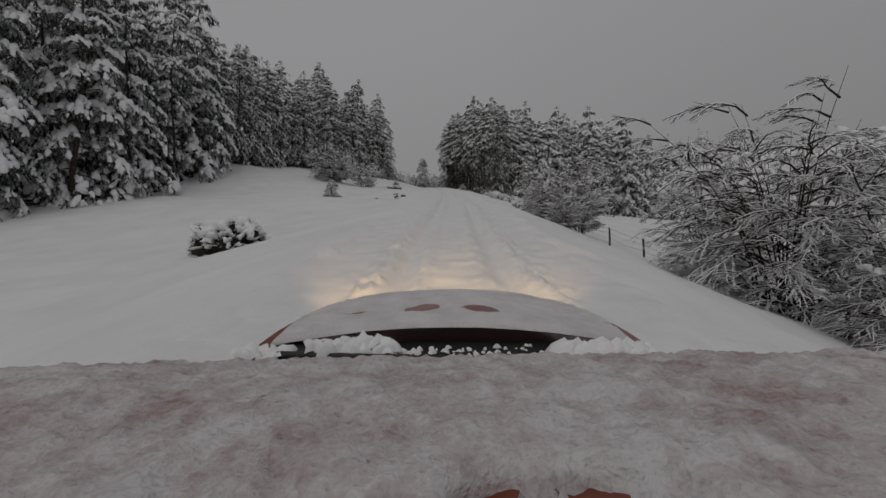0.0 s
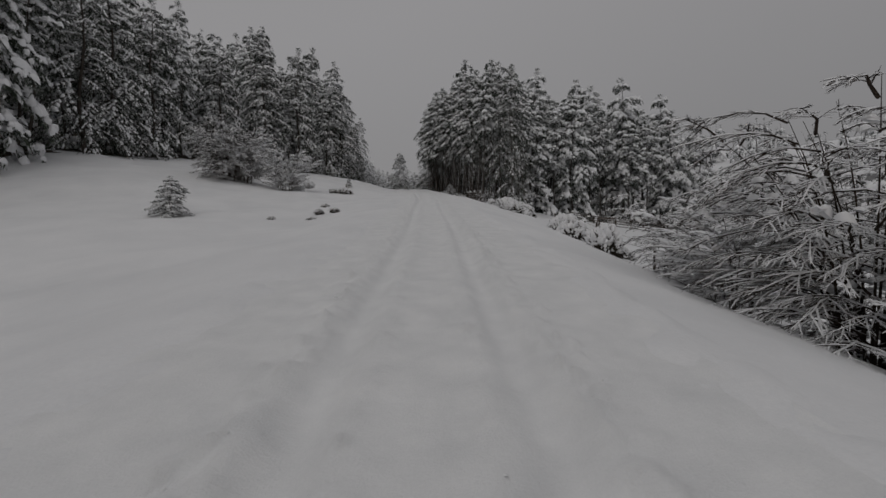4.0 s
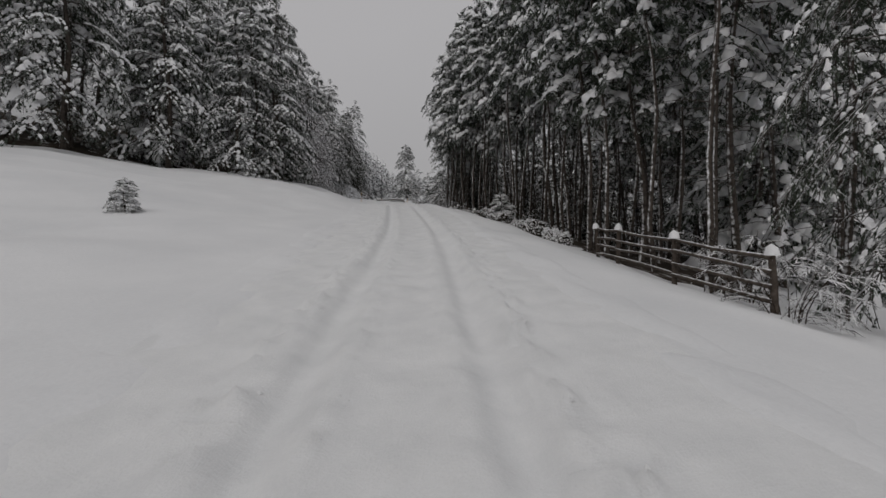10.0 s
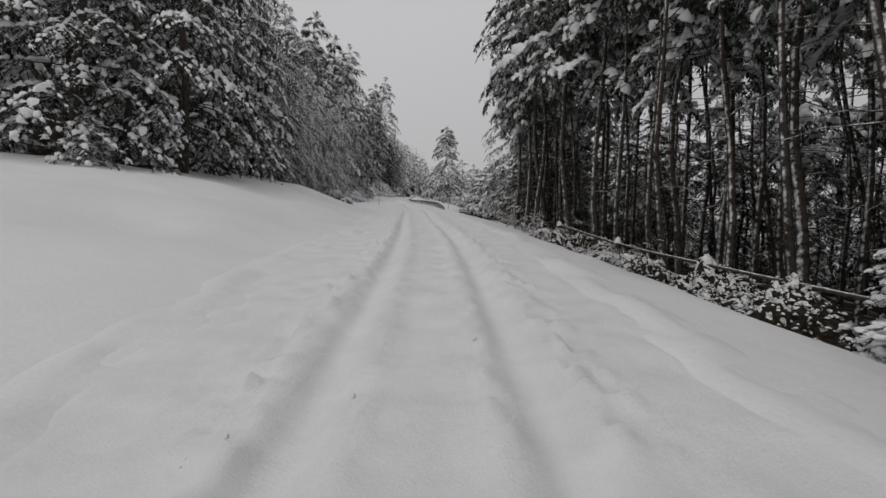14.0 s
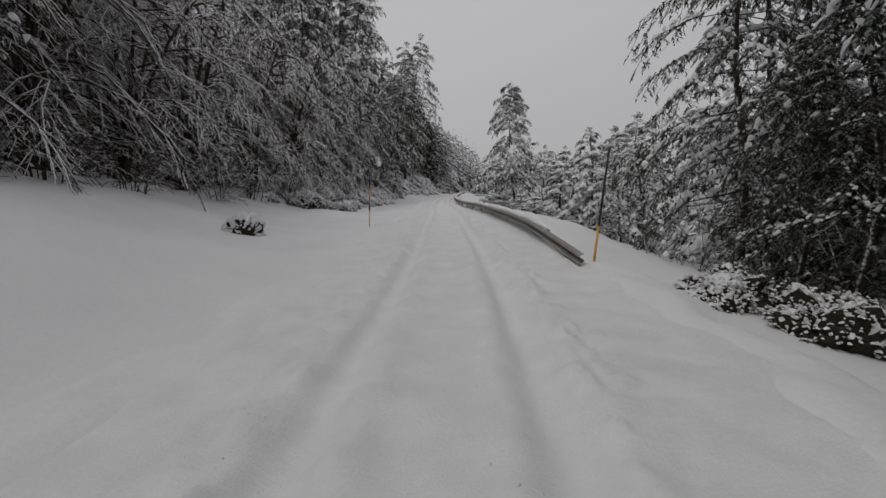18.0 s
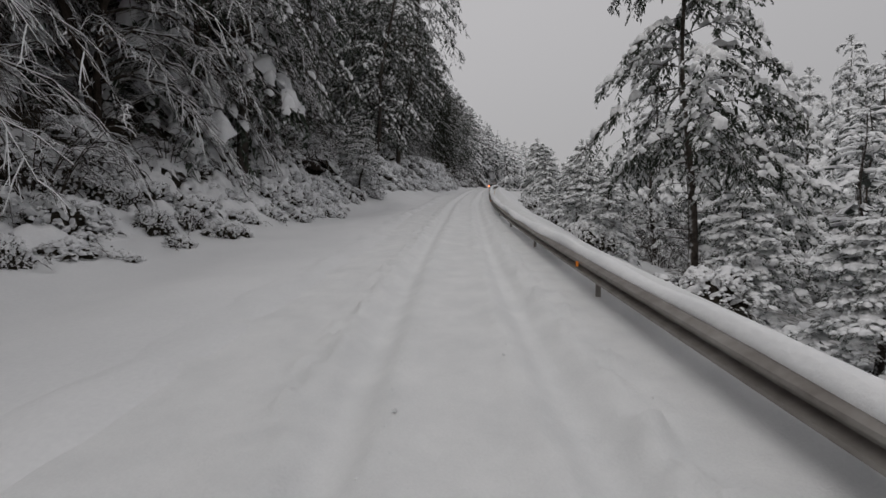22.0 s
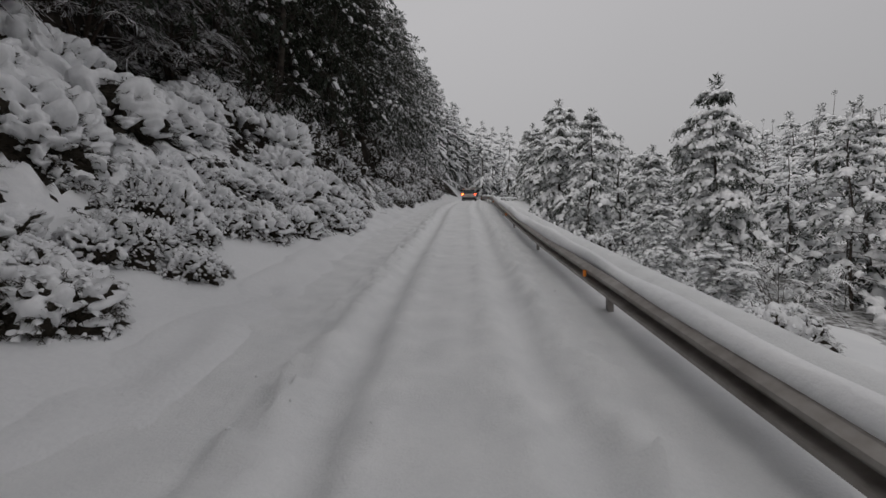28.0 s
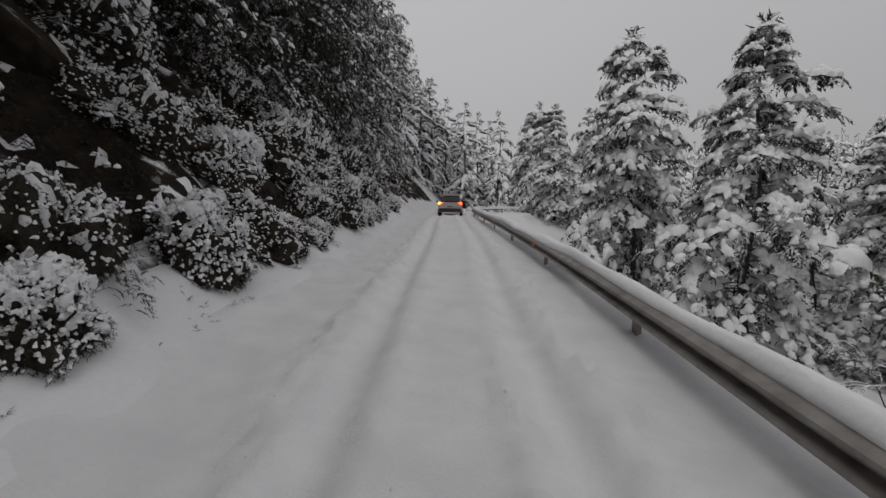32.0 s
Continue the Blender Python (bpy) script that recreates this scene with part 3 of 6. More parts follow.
def conifer(height, bare, spread, boughs, nodes, seed, needles, snow=1.0, top=0.5, dead=0, label="", trunk_r=None, lean=0.0, scrappy=0.0, fine=1.0, sides=4):
    """A snow-laden pine: whorls of drooping boughs with side twigs, each under its own drape of snow. bare: the share of the trunk with no live boughs."""
    rng = random.Random(seed)
    root = new("pine_tree")
    wood, green, white = Bag(), Bag(), Bag()
    up = Vector((0, 0, 1))
    r0 = trunk_r or height * 0.011 + 0.03
    bend = [Vector((lean * height * (i / 9) ** 1.5 + 0.012 * height * math.sin(i * 0.9 + seed), 0.01 * height * math.sin(i * 1.3 + seed * 2), height * i / 9 * 0.985 - (0.5 if i == 0 else 0))) for i in range(10)]
    tube(wood, bend, [r0 * (1.25 if i == 0 else 1 - 0.93 * (i / 9)) for i in range(10)], 7)

    def stem(z):
        k = min(max(z / height / 0.985 * 9, 0), 8.999)
        return bend[int(k)].lerp(bend[int(k) + 1], k - int(k)) if int(k) else Vector((bend[1].x * k, bend[1].y * k, z))

    simple = nodes <= 1
    twigs = 0 if simple else (4 if nodes <= 3 else (6 if nodes <= 5 else (8 if nodes <= 9 else 9)))
    tiers = max(3, round(boughs / 5))
    lobes = [rng.uniform(0.7, 1.25) for _ in range(30)]

    def needle_tufts(pts, size, count):
        for _ in range(count):
            q = rng.uniform(0.15, 1.0) * (len(pts) - 1)
            k = min(int(q), len(pts) - 2)
            c, along = pts[k].lerp(pts[k + 1], q - k), (pts[k + 1] - pts[k]).normalized()
            side_way = along.cross(up)
            side_way = side_way.normalized() if side_way.length > 0.05 else Vector((1, 0, 0))
            w = along * rng.uniform(0.3, 1.0) + side_way * rng.choice((-1, 1)) * rng.uniform(0.4, 1.1) + up * rng.uniform(-0.7, 0.15)
            spray(green, c - up * 0.03, w, size * rng.uniform(0.8, 1.4), size * 0.3, rng, 0.4, 6)

    for i in range(tiers):
        f = min(max((i + rng.uniform(-0.35, 0.35)) / tiers, 0), 1) ** 0.92
        z = height * (bare + (1 - bare) * f * 0.96)
        shape = (1 - f) ** top * (0.5 + 0.5 * min(f / 0.22, 1)) if bare > 0.15 else (1 - f) ** top * (0.82 + 0.18 * min(f / 0.1, 1))
        turn = rng.uniform(0, 6.283)
        for b in range(5):
            if rng.random() < scrappy:
                continue
            a = turn + b * 1.2566 + rng.uniform(-0.4, 0.4)
            lobe = lobes[int((a % 6.283) / 6.284 * 5) * 6 + min(int(f * 6), 5)]
            reach = spread * (0.06 + shape) * lobe * rng.uniform(0.7, 1.1)
            out = Vector((math.cos(a), math.sin(a), 0))
            rise = 0.12 + 0.45 * f + rng.uniform(-0.1, 0.15)
            sag = (0.8 - 0.3 * f) * rng.uniform(0.75, 1.25)
            base = stem(min(max(z + rng.uniform(-0.3, 0.3) * height / tiers, 0.1), height * 0.97))
            spine = [base + out * reach * q + up * reach * (rise * q - sag * q * q) for q in (0, 0.25, 0.45, 0.65, 0.83, 1.0)]
            tube(wood, [spine[0], spine[2], spine[5]], [r0 * 0.2 * (1 - f * 0.6), r0 * 0.12 * (1 - f * 0.6), 0.012], 3)
            width = (0.06 * reach + 0.11) * fine
            if simple:
                paw(white, green, spine[1:], width * (1.7 if fine > 1 else 0.9), width * (0.8 if fine > 1 else 0.5), rng, 3)
                if fine <= 1:
                    for r in (0.4, 0.65, 0.9):
                        j = (r + rng.uniform(-0.15, 0.09)) * 5
                        clump(white, spine[int(j)].lerp(spine[int(j) + 1], j - int(j)) + out.cross(up) * rng.uniform(-1, 1) * width * 1.8, width * rng.uniform(0.6, 1.1), rng, (out - up * 0.4).normalized())
                needle_tufts(spine[2:], width * 3.2, 3)
                continue
            laden = rng.random() < snow
            if laden:
                for r in ((0.35, 0.5, 0.65, 0.8, 0.95) if nodes <= 5 else (0.3, 0.38, 0.47, 0.56, 0.65, 0.74, 0.82, 0.9, 0.98)):
                    if rng.random() < 0.8:
                        r += rng.uniform(-0.07, 0.04)
                        slope = (out + up * (rise - 2 * sag * r) + Vector((rng.uniform(-0.3, 0.3), rng.uniform(-0.3, 0.3), 0))).normalized()
                        clump(white, base + out * reach * r + up * (reach * (rise * r - sag * r * r) + 0.03), width * (rng.uniform(0.7, 1.5) if nodes <= 5 else rng.uniform(0.4, 1.0)), rng, slope)
            needle_tufts(spine[1:], width * 2.2, 6)
            for m in range(twigs):
                q = 0.28 + 0.62 * (m + rng.uniform(0.2, 0.8)) / twigs
                j = min(q, 0.999) * 5
                c = spine[int(j)].lerp(spine[int(j) + 1], j - int(j))
                along = (spine[int(j) + 1] - spine[int(j)]).normalized()
                side_way = along.cross(up).normalized() * (1 if m % 2 else -1)
                w = (along * rng.uniform(0.5, 0.9) + side_way * rng.uniform(0.6, 1.0)).normalized()
                ln = reach * (0.46 - 0.3 * q) * rng.uniform(0.7, 1.25) + 0.2
                droop = rng.uniform(0.25, 0.65)
                pts = [c + w * ln * r - up * (droop * ln * r * r) for r in (0.0, 0.4, 0.75, 1.05)]
                if sides > 4:
                    tube(wood, [pts[0], pts[3]], [0.018, 0.006], 3)
                wide = (ln * 0.11 + 0.075) * fine
                laden = rng.random() < snow * 0.8
                if laden:
                    for r in ((0.35, 0.75) if nodes <= 3 else ((0.25, 0.55, 0.85) if nodes <= 5 else (0.15, 0.32, 0.5, 0.68, 0.85, 1.0))):
                        r += rng.uniform(-0.15, 0.15)
                        slope = (w - up * 2 * droop * r + Vector((rng.uniform(-0.4, 0.4), rng.uniform(-0.4, 0.4), 0))).normalized()
                        clump(white, c + w * ln * r - up * (droop * ln * r * r - 0.03), wide * (rng.uniform(0.7, 1.5) if nodes <= 5 else rng.uniform(0.4, 0.95)), rng, slope)
                needle_tufts(pts, wide * 2.6, 4)
    tip = bend[-1]
    for k in range(7):
        spray(green, tip - Vector((0, 0, 0.2 + 0.11 * k)), Vector((math.cos(k * 1.3), math.sin(k * 1.3), 1.4)), 0.45 + 0.1 * k, 0.16, rng, 0.1)
        pad(white, tip - Vector((0, 0, 0.1 + 0.12 * k)) + Vector((math.cos(k * 1.3), math.sin(k * 1.3), 0)) * 0.06 * k, Vector((1, 0.2, 0)), 0.09 + 0.012 * k, 0.1, 0.14, rng, 5)
    for i in range(dead):
        z, a = height * rng.uniform(0.08, bare + 0.1), rng.uniform(0, 6.28)
        out = Vector((math.cos(a), math.sin(a), rng.uniform(-0.3, 0.25)))
        b, ln = stem(z), rng.uniform(0.5, 1.9)
        tube(wood, [b, b + out * ln * 0.55, b + out * ln + Vector((0, 0, -0.12 * ln))], [0.022, 0.016, 0.008], 3)
    mesh_object("trunk", wood.v, wood.f, BARK, True, root)
    mesh_object("crown", green.v, green.f, needles, False, root)["kind"] = "stuff"
    mesh_object("snow_load", white.v, white.f, PAD_SNOW, True, root)["kind"] = "stuff"
    return tagged(root, label, "tree")


def ribbon(bag, pts, width):
    """A thin ridge of snow lying along a twig."""
    verts, up = [], Vector((0, 0, 1))
    for i, p in enumerate(pts):
        way = pts[min(i + 1, len(pts) - 1)] - pts[max(i - 1, 0)]
        across = way.cross(up)
        across = across.normalized() if across.length > 1e-4 else Vector((1, 0, 0))
        w = width * (1.0 if i < len(pts) - 1 else 0.6)
        verts += [p - across * w, p + up * w * 1.5, p + across * w]
    bag.add(verts, [f for i in range(len(pts) - 1) for f in ((3 * i, 3 * i + 1, 3 * i + 4, 3 * i + 3), (3 * i + 1, 3 * i + 2, 3 * i + 5, 3 * i + 4))])


def arched(kind, height, width, stems, limbs, twigs, seed, label, category="tree", snow=0.9, line_w=0.03, down=1.0, low=0.16, flare=(0.3, 0.75), stout=0.009, lumps_on=0, bark=None):
    """A leafless tree whose long limbs arch over under their snow, feathered with drooping twigs."""
    rng = random.Random(seed)
    root = new(kind)
    wood, white = Bag(), Bag()
    up = Vector((0, 0, 1))
    for i in range(stems):
        a = 6.283 * i / stems + rng.uniform(-0.5, 0.5)
        out = Vector((math.cos(a), math.sin(a), 0))
        tall, far = height * rng.uniform(0.72, 1.0), width * 0.5 * rng.uniform(*flare)
        foot = out * width * 0.12 * rng.random() if low < 0.1 else Vector((0, 0, 0))
        bole = [foot + out * (far * q ** 1.7) + up * (tall * (q - 0.1 * q ** 3) - (0.2 if q == 0 else 0)) for q in (0, 0.2, 0.4, 0.6, 0.8, 1.0)]
        tube(wood, bole, [height * stout * (1.15 - q) for q in (0, 0.2, 0.4, 0.6, 0.8, 1.0)], 6)
        for m in range(limbs):
            q = low + (0.98 - low) * (m + rng.uniform(0, 0.9)) / limbs
            j = min(q, 0.999) * 5
            c = bole[int(j)].lerp(bole[int(j) + 1], j - int(j))
            b = a + rng.gauss(0, 1.0)
            o = Vector((math.cos(b), math.sin(b), 0))
            ln = height * rng.uniform(0.22, 0.36) * (1.15 - 0.5 * q)
            rise, sag = rng.uniform(0.35, 0.8), rng.uniform(0.75, 1.2) * down
            limb = [c + o * ln * r + up * ln * (rise * r - sag * r * r) + Vector((rng.uniform(-0.04, 0.04), rng.uniform(-0.04, 0.04), 0)) * ln for r in (0, 0.25, 0.5, 0.75, 1.0)]
            tube(wood, limb, [height * 0.0035 * (1.2 - r) for r in (0, 0.25, 0.5, 0.75, 1.0)], 4)
            if rng.random() < snow:
                ribbon(white, [p + up * 0.02 for p in limb[1:]], line_w * 1.1)
            for k in range(twigs):
                r = 0.2 + 0.8 * (k + rng.uniform(0, 0.9)) / twigs
                j = min(r, 0.999) * 4
                p = limb[int(j)].lerp(limb[int(j) + 1], j - int(j))
                along = (limb[int(j) + 1] - limb[int(j)]).normalized()
                side_way = along.cross(up).normalized() * (1 if k % 2 else -1)
                w = (along * 0.9 + side_way * rng.uniform(0.25, 0.8) + up * rng.uniform(-0.3, 0.2)).normalized()
                tl = ln * rng.uniform(0.22, 0.42) * (1.2 - 0.5 * r)
                pts = [p, p + w * tl * 0.5 - up * tl * 0.05, p + w * tl - up * tl * 0.3 * down]
                tube(wood, pts, [0.011, 0.008, 0.004], 3)
                if rng.random() < snow:
                    ribbon(white, [v + up * 0.008 for v in pts], line_w * rng.uniform(0.6, 1.2))
                for _ in range(5):
                    s = rng.uniform(0.2, 0.9)
                    e = pts[0].lerp(pts[2], s)
                    d = (w + side_way * rng.uniform(-0.8, 0.8) + up * rng.uniform(-0.6, 0.25)).normalized() * tl * rng.uniform(0.25, 0.5)
                    sub = [e, e + d - up * 0.06 * tl]
                    tube(wood, sub, [0.006, 0.003], 3)
                    if rng.random() < snow * 0.8:
                        ribbon(white, [v + up * 0.005 for v in sub], line_w * rng.uniform(0.5, 0.9))
    for _ in range(lumps_on):
        p = Vector(rng.choice(white.v))
        if p.z > 0.45 * height:
            for _ in range(4):
                clump(white, p + Vector((rng.gauss(0, 0.2), rng.gauss(0, 0.2), rng.gauss(0, 0.1))), rng.uniform(0.06, 0.17), rng, Vector((rng.uniform(-1, 1), rng.uniform(-1, 1), -0.2)).normalized())
    mesh_object("crown", wood.v, wood.f, bark or TWIG, False, root)["kind"] = "stuff"
    mesh_object("snow_load", white.v, white.f, PAD_SNOW, True, root)["kind"] = "stuff"
    return tagged(root, label, category)


def draped(kind, width, height, seed, label, cover=0.25, load=0.12, grain=1.0, tufts=260, wild=1.0, flecks=0.0):
    """A shrub under a billowing quilt of snow, with dark twigs in the hollows where the quilt is torn."""
    rng = random.Random(seed)
    root = new(kind)
    shift = Vector((seed * 3.7, seed * 1.3, seed * 2.1))
    white, green = Bag(), Bag()

    def skin(d):
        k = 1 + wild * (0.22 * noise.noise(d * 1.6 + shift) + 0.12 * noise.noise(d * 3.7 + shift) + 0.06 * noise.noise(d * 7.9 + shift))
        return Vector((d.x * width / 2 * k, d.y * width / 2 * k, d.z * height * k))

    def quilted(d):
        return 0.5 * d.z + cover + (0.95 * noise.noise(d * 2.9 * grain + shift) + 0.55 * noise.noise(d * 6.3 * grain + shift))

    bm = bmesh.new()
    bmesh.ops.create_icosphere(bm, subdivisions=6 if width > 2 else 5, radius=1.0)
    bmesh.ops.delete(bm, geom=[v for v in bm.verts if v.co.z < -0.25], context="VERTS")
    bm.verts.index_update()
    for v in bm.verts:
        d = v.co.normalized()
        g = quilted(d)
        g = g / 0.3 if g > 0 else g / 0.1
        rise = load * (math.sqrt(min(g, 1.6)) if g > 0 else max(g, -1.0) * 1.5) + 0.2 * load * noise.noise(d * 13 * grain + shift)
        white.v.append(skin(d) + d * rise - Vector((0, 0, 0.25 * load if g > 0 and d.z < 0.35 else 0)))
    white.f = [tuple(v.index for v in f.verts) for f in bm.faces]
    bm.free()
    core = bmesh.new()
    bmesh.ops.create_icosphere(core, subdivisions=4, radius=1.0)
    for v in core.verts:
        d = v.co.normalized()
        v.co = skin(d) - d * load * (0.35 + 0.7 * rng.random())
    core.verts.index_update()
    green.add([v.co.copy() for v in core.verts], [tuple(v.index for v in f.verts) for f in core.faces])
    core.free()
    for _ in range(tufts):
        z, a = rng.uniform(-0.15, 1.0), rng.uniform(0, 6.283)
        r = math.sqrt(max(1 - z * z, 0))
        d = Vector((r * math.cos(a), r * math.sin(a), z))
        if quilted(d) > 0.12 and rng.random() > (0.4 if flecks else 0.06):
            continue
        way = d + Vector((rng.uniform(-0.7, 0.7), rng.uniform(-0.7, 0.7), rng.uniform(-0.5, 0.5)))
        spray(green, skin(d) - d * load * 0.5, way, load * rng.uniform(0.8, 1.6) * (1.7 if flecks else 1), load * 0.24, rng, 0.25, 6)
        if rng.random() < flecks * (0.3 + 0.7 * max(d.z, 0)):
            clump(white, skin(d) + way.normalized() * load * rng.uniform(0.2, 1.2), load * rng.uniform(0.3, 0.75), rng, Vector((way.x, way.y, -0.3)).normalized())
    mesh_object("foliage", green.v, green.f, HEATHER, False, root)["kind"] = "stuff"
    mesh_object("snow_load", white.v, white.f, PAD_SNOW, True, root)["kind"] = "stuff"
    return tagged(root, label, "shrub")


def broadleaf(kind, height, width, stems, seed, snow=1.0, levels=3, label="", twig_r=0.03, arch=0.25, pads=0.5, category="bush", split=4, pad_size=0.16, low=0.0, shoots=0):
    """A bare bush or tree of forking twigs with snow lying on them."""
    rng = random.Random(seed)
    root = new(kind)
    wood, white = Bag(), Bag()

    def grow(p, way, length, r, level):
        pts = [p]
        d = way.normalized()
        for k in range(3):
            d = (d + Vector((rng.uniform(-0.22, 0.22), rng.uniform(-0.22, 0.22), rng.uniform(-0.12, 0.12) - arch * 0.25 * (levels - level + 1) / levels * k))).normalized()
            pts.append(pts[-1] + d * length / 3)
        if level:
            tube(wood, pts, [r, r * 0.85, r * 0.7, r * 0.5], 4 if level > 1 else 3)
        else:
            tube(wood, pts[::3], [r, r * 0.5], 3)
        if level <= 1:
            for q in pts[1:] if level else pts[1:3]:
                if rng.random() < pads * snow * min(max((q.z / height - low) / 0.25, 0.12 if low else 1.0), 1.0):
                    pad(white, q + Vector((0, 0, r * 0.7)), d, pad_size * rng.uniform(0.35, 0.7), length / 3 * rng.uniform(0.45, 0.75), pad_size * rng.uniform(0.3, 0.65), rng, 4)
        if level:
            for k in range(split):
                at = pts[rng.choice((1, 2, 3, 3))]
                side_way = Vector((rng.gauss(0, 1), rng.gauss(0, 1), rng.gauss(0.12, 0.6))).normalized()
                grow(at, d * 0.75 + side_way * 0.75, length * rng.uniform(0.5, 0.78), r * 0.55, level - 1)

    for i in range(stems):
        a = 6.283 * i / stems + rng.uniform(-0.4, 0.4)
        tilt = rng.uniform(0.15, 1.0) * width / height
        grow(Vector((math.cos(a) * 0.12 * width * 0.3, math.sin(a) * 0.12 * width * 0.3, -0.15)), Vector((math.cos(a) * tilt, math.sin(a) * tilt, 1)), height * rng.uniform(0.36, 0.5), twig_r, levels)
    for i in range(shoots):
        a, r = rng.uniform(0, 6.283), rng.uniform(0, 0.3) * width
        foot = Vector((math.cos(a) * r, math.sin(a) * r, height * rng.uniform(0.5, 0.75)))
        top = foot + Vector((rng.uniform(-0.5, 0.5), rng.uniform(-0.5, 0.5), height * rng.uniform(0.25, 0.45)))
        tube(wood, [foot, foot.lerp(top, 0.5) + Vector((0.05, 0.04, 0)), top], [0.03, 0.022, 0.008], 3)
        for k in range(5):
            p = foot.lerp(top, rng.uniform(0.25, 0.9))
            tube(wood, [p, p + Vector((rng.uniform(-0.5, 0.5), rng.uniform(-0.5, 0.5), rng.uniform(0.2, 0.6)))], [0.014, 0.005], 3)
    mesh_object("crown", wood.v, wood.f, TWIG, False, root)["kind"] = "stuff"
    if white.f:
        mesh_object("snow_load", white.v, white.f, PAD_SNOW, True, root)["kind"] = "stuff"
    return tagged(root, label, category)


def put(proto, at, scale=1.0, turn=0.0, tilt=(0.0, 0.0), tall=1.0, label="", group=""):
    spin = Euler((radians(tilt[0]), radians(tilt[1]), 0)).to_matrix() @ Euler((0, 0, turn)).to_matrix()
    m = Matrix.LocRotScale(at, spin.to_quaternion(), (scale, scale, scale * tall))
    if not proto.get("used"):
        proto["used"] = 1
        ob = proto
        ob.matrix_basis = m
    else:
        ob = copy_thing(proto, m @ Matrix.Diagonal((*(1 / k for k in proto.scale), 1)))
        ob["used"] = 1
    if label or group:
        tagged(ob, label, "", group)
    return ob




# ---- the kinds of tree ----
FULL = [conifer(16, 0.05, 4.0, 66, 4, 20 + i, NEEDLES, 1.0, 0.52, label="snow-laden pine with boughs down to the ground") for i in range(4)]
TALL = [conifer(21, 0.4, 3.2, 50, 3, 40 + i, NEEDLES, 0.95, 0.5, 22, label="tall pine with a bare dark trunk and snowy crown", trunk_r=0.145, lean=0.012 * (i - 1.5)) for i in range(4)]
POLE = [conifer(20, 0.55, 2.1, 30, 3, 60 + i, NEEDLES, 0.85, 0.5, 24, label="slender forest pine with a bare trunk", trunk_r=0.105, lean=0.02 * (i - 1)) for i in range(3)]
FAR = [conifer(15, 0.1, 3.5, 50, 3, 80 + i, NEEDLES if i % 2 else HAZE_NEEDLES, 1.0, 0.5, label="snowy pine on the far slope, some paled for haze") for i in range(4)]
SPIRE = [conifer(13, 0.04, 3.6, 84, 5, 95 + i, NEEDLES, 1.0, 0.6, fine=0.92, label="narrow young pine heavy with snow") for i in range(3)]
SHADE = [conifer(17, 0.06, 4.6, 62, 8, 180 + i, NEEDLES, 0.42, 0.6, 10, label="dark dense pine with snow on its outer boughs", trunk_r=0.2, fine=0.64) for i in range(3)]
CLOSE = [conifer(15, 0.12, 4.2, 74, 13, 210 + i, NEEDLES, 0.4, 0.6, 26, label="dark pine leaning out over the cut bank", trunk_r=0.16, fine=0.55, sides=5) for i in range(2)]
DEEP = [conifer(16, 0.1, 4.4, 66, 12, 250 + i, SHADED_NEEDLES, 0.1, 0.6, 20, label="pine with little snow on the cut bank, darkened for shade", trunk_r=0.17, fine=0.58, sides=5) for i in range(3)]
OVER = [conifer(23, 0.16, 5.0, 84, 12, 220 + i, NEEDLES, 0.5, 0.55, 24, label="tall dark pine leaning out over the road", trunk_r=0.22, fine=0.62, sides=5) for i in range(2)]
TINY = [conifer(15, 0.03, 3.8, 13, 1, 240 + i, HAZE_NEEDLES, 1.0, 0.5, fine=1.75) for i in range(3)]
LOW = [conifer(15, 0.06, 3.4, 52, 1, 230 + i, HAZE_NEEDLES, 1.0, 0.5, fine=1.0) for i in range(3)]
BROAD = [arched("snowy_tree", 11, 9.0, 5, 11, 13, 110 + i, "leafless tree, its long arching twigs edged with snow", "tree", 0.72, 0.0145) for i in range(3)]
BRUSH = [arched("snowy_bush", 4, 5.0, 10, 5, 7, 190 + i, "dark tangle of bent twigs edged with snow", "bush", 0.5, 0.013, 0.9, 0.05, (0.3, 1.0), 0.005) for i in range(3)]
TANGLE = [broadleaf("snowy_bush", 4, 5.0, 7, 260 + i, 0.22, 3, "dark tangle of bent twigs almost free of snow", 0.03, 0.5, 0.3, "bush", 3, 0.09) for i in range(3)]
THICK = [arched("snowy_bush", 8, 8.5, 26, 9, 11, 140 + i, "big tangled bush bowed under snow", "bush", 0.6, 0.017, 0.6, 0.05, (0.2, 1.05), 0.004, 60) for i in range(2)]
LONE = [conifer(15.6, 0.3, 3.3, 92, 9, 170, NEEDLES, 0.75, 0.36, 14, fine=0.8, sides=5, scrappy=0.28, label="solitary tall pine beside the guardrail, white with snow", trunk_r=0.17)]
NEAR = [conifer(15, 0.12, 3.6, 60, 9, 150 + i, NEEDLES, 0.9, 0.5, 14, fine=0.7, sides=5, label="snow-laden pine on the steep roadside bank") for i in range(3)]
BUSH = [arched("snowy_bush", 5, 5.5, 18, 8, 11, 120 + i, "rounded leafless bush with snow along every twig", "bush", 1.0, 0.036, 0.25, 0.06, (0.2, 1.0), 0.004, 50, RIMED_TWIG) for i in range(3)]
HEATH = [draped("snowy_shrub", 1.7, 0.85, 130 + i, "low evergreen shrub under a torn quilt of snow", -0.36, 0.085, 2.2, 1500, 1.7, 0.25) for i in range(4)]
DRAPE = [draped("snowy_shrub", 2.4, 1.1, 300 + i, "broad evergreen shrub under heaped cushions of snow", -0.34 + 0.04 * i, 0.13, 2.1, 2200, 1.5) for i in range(4)]
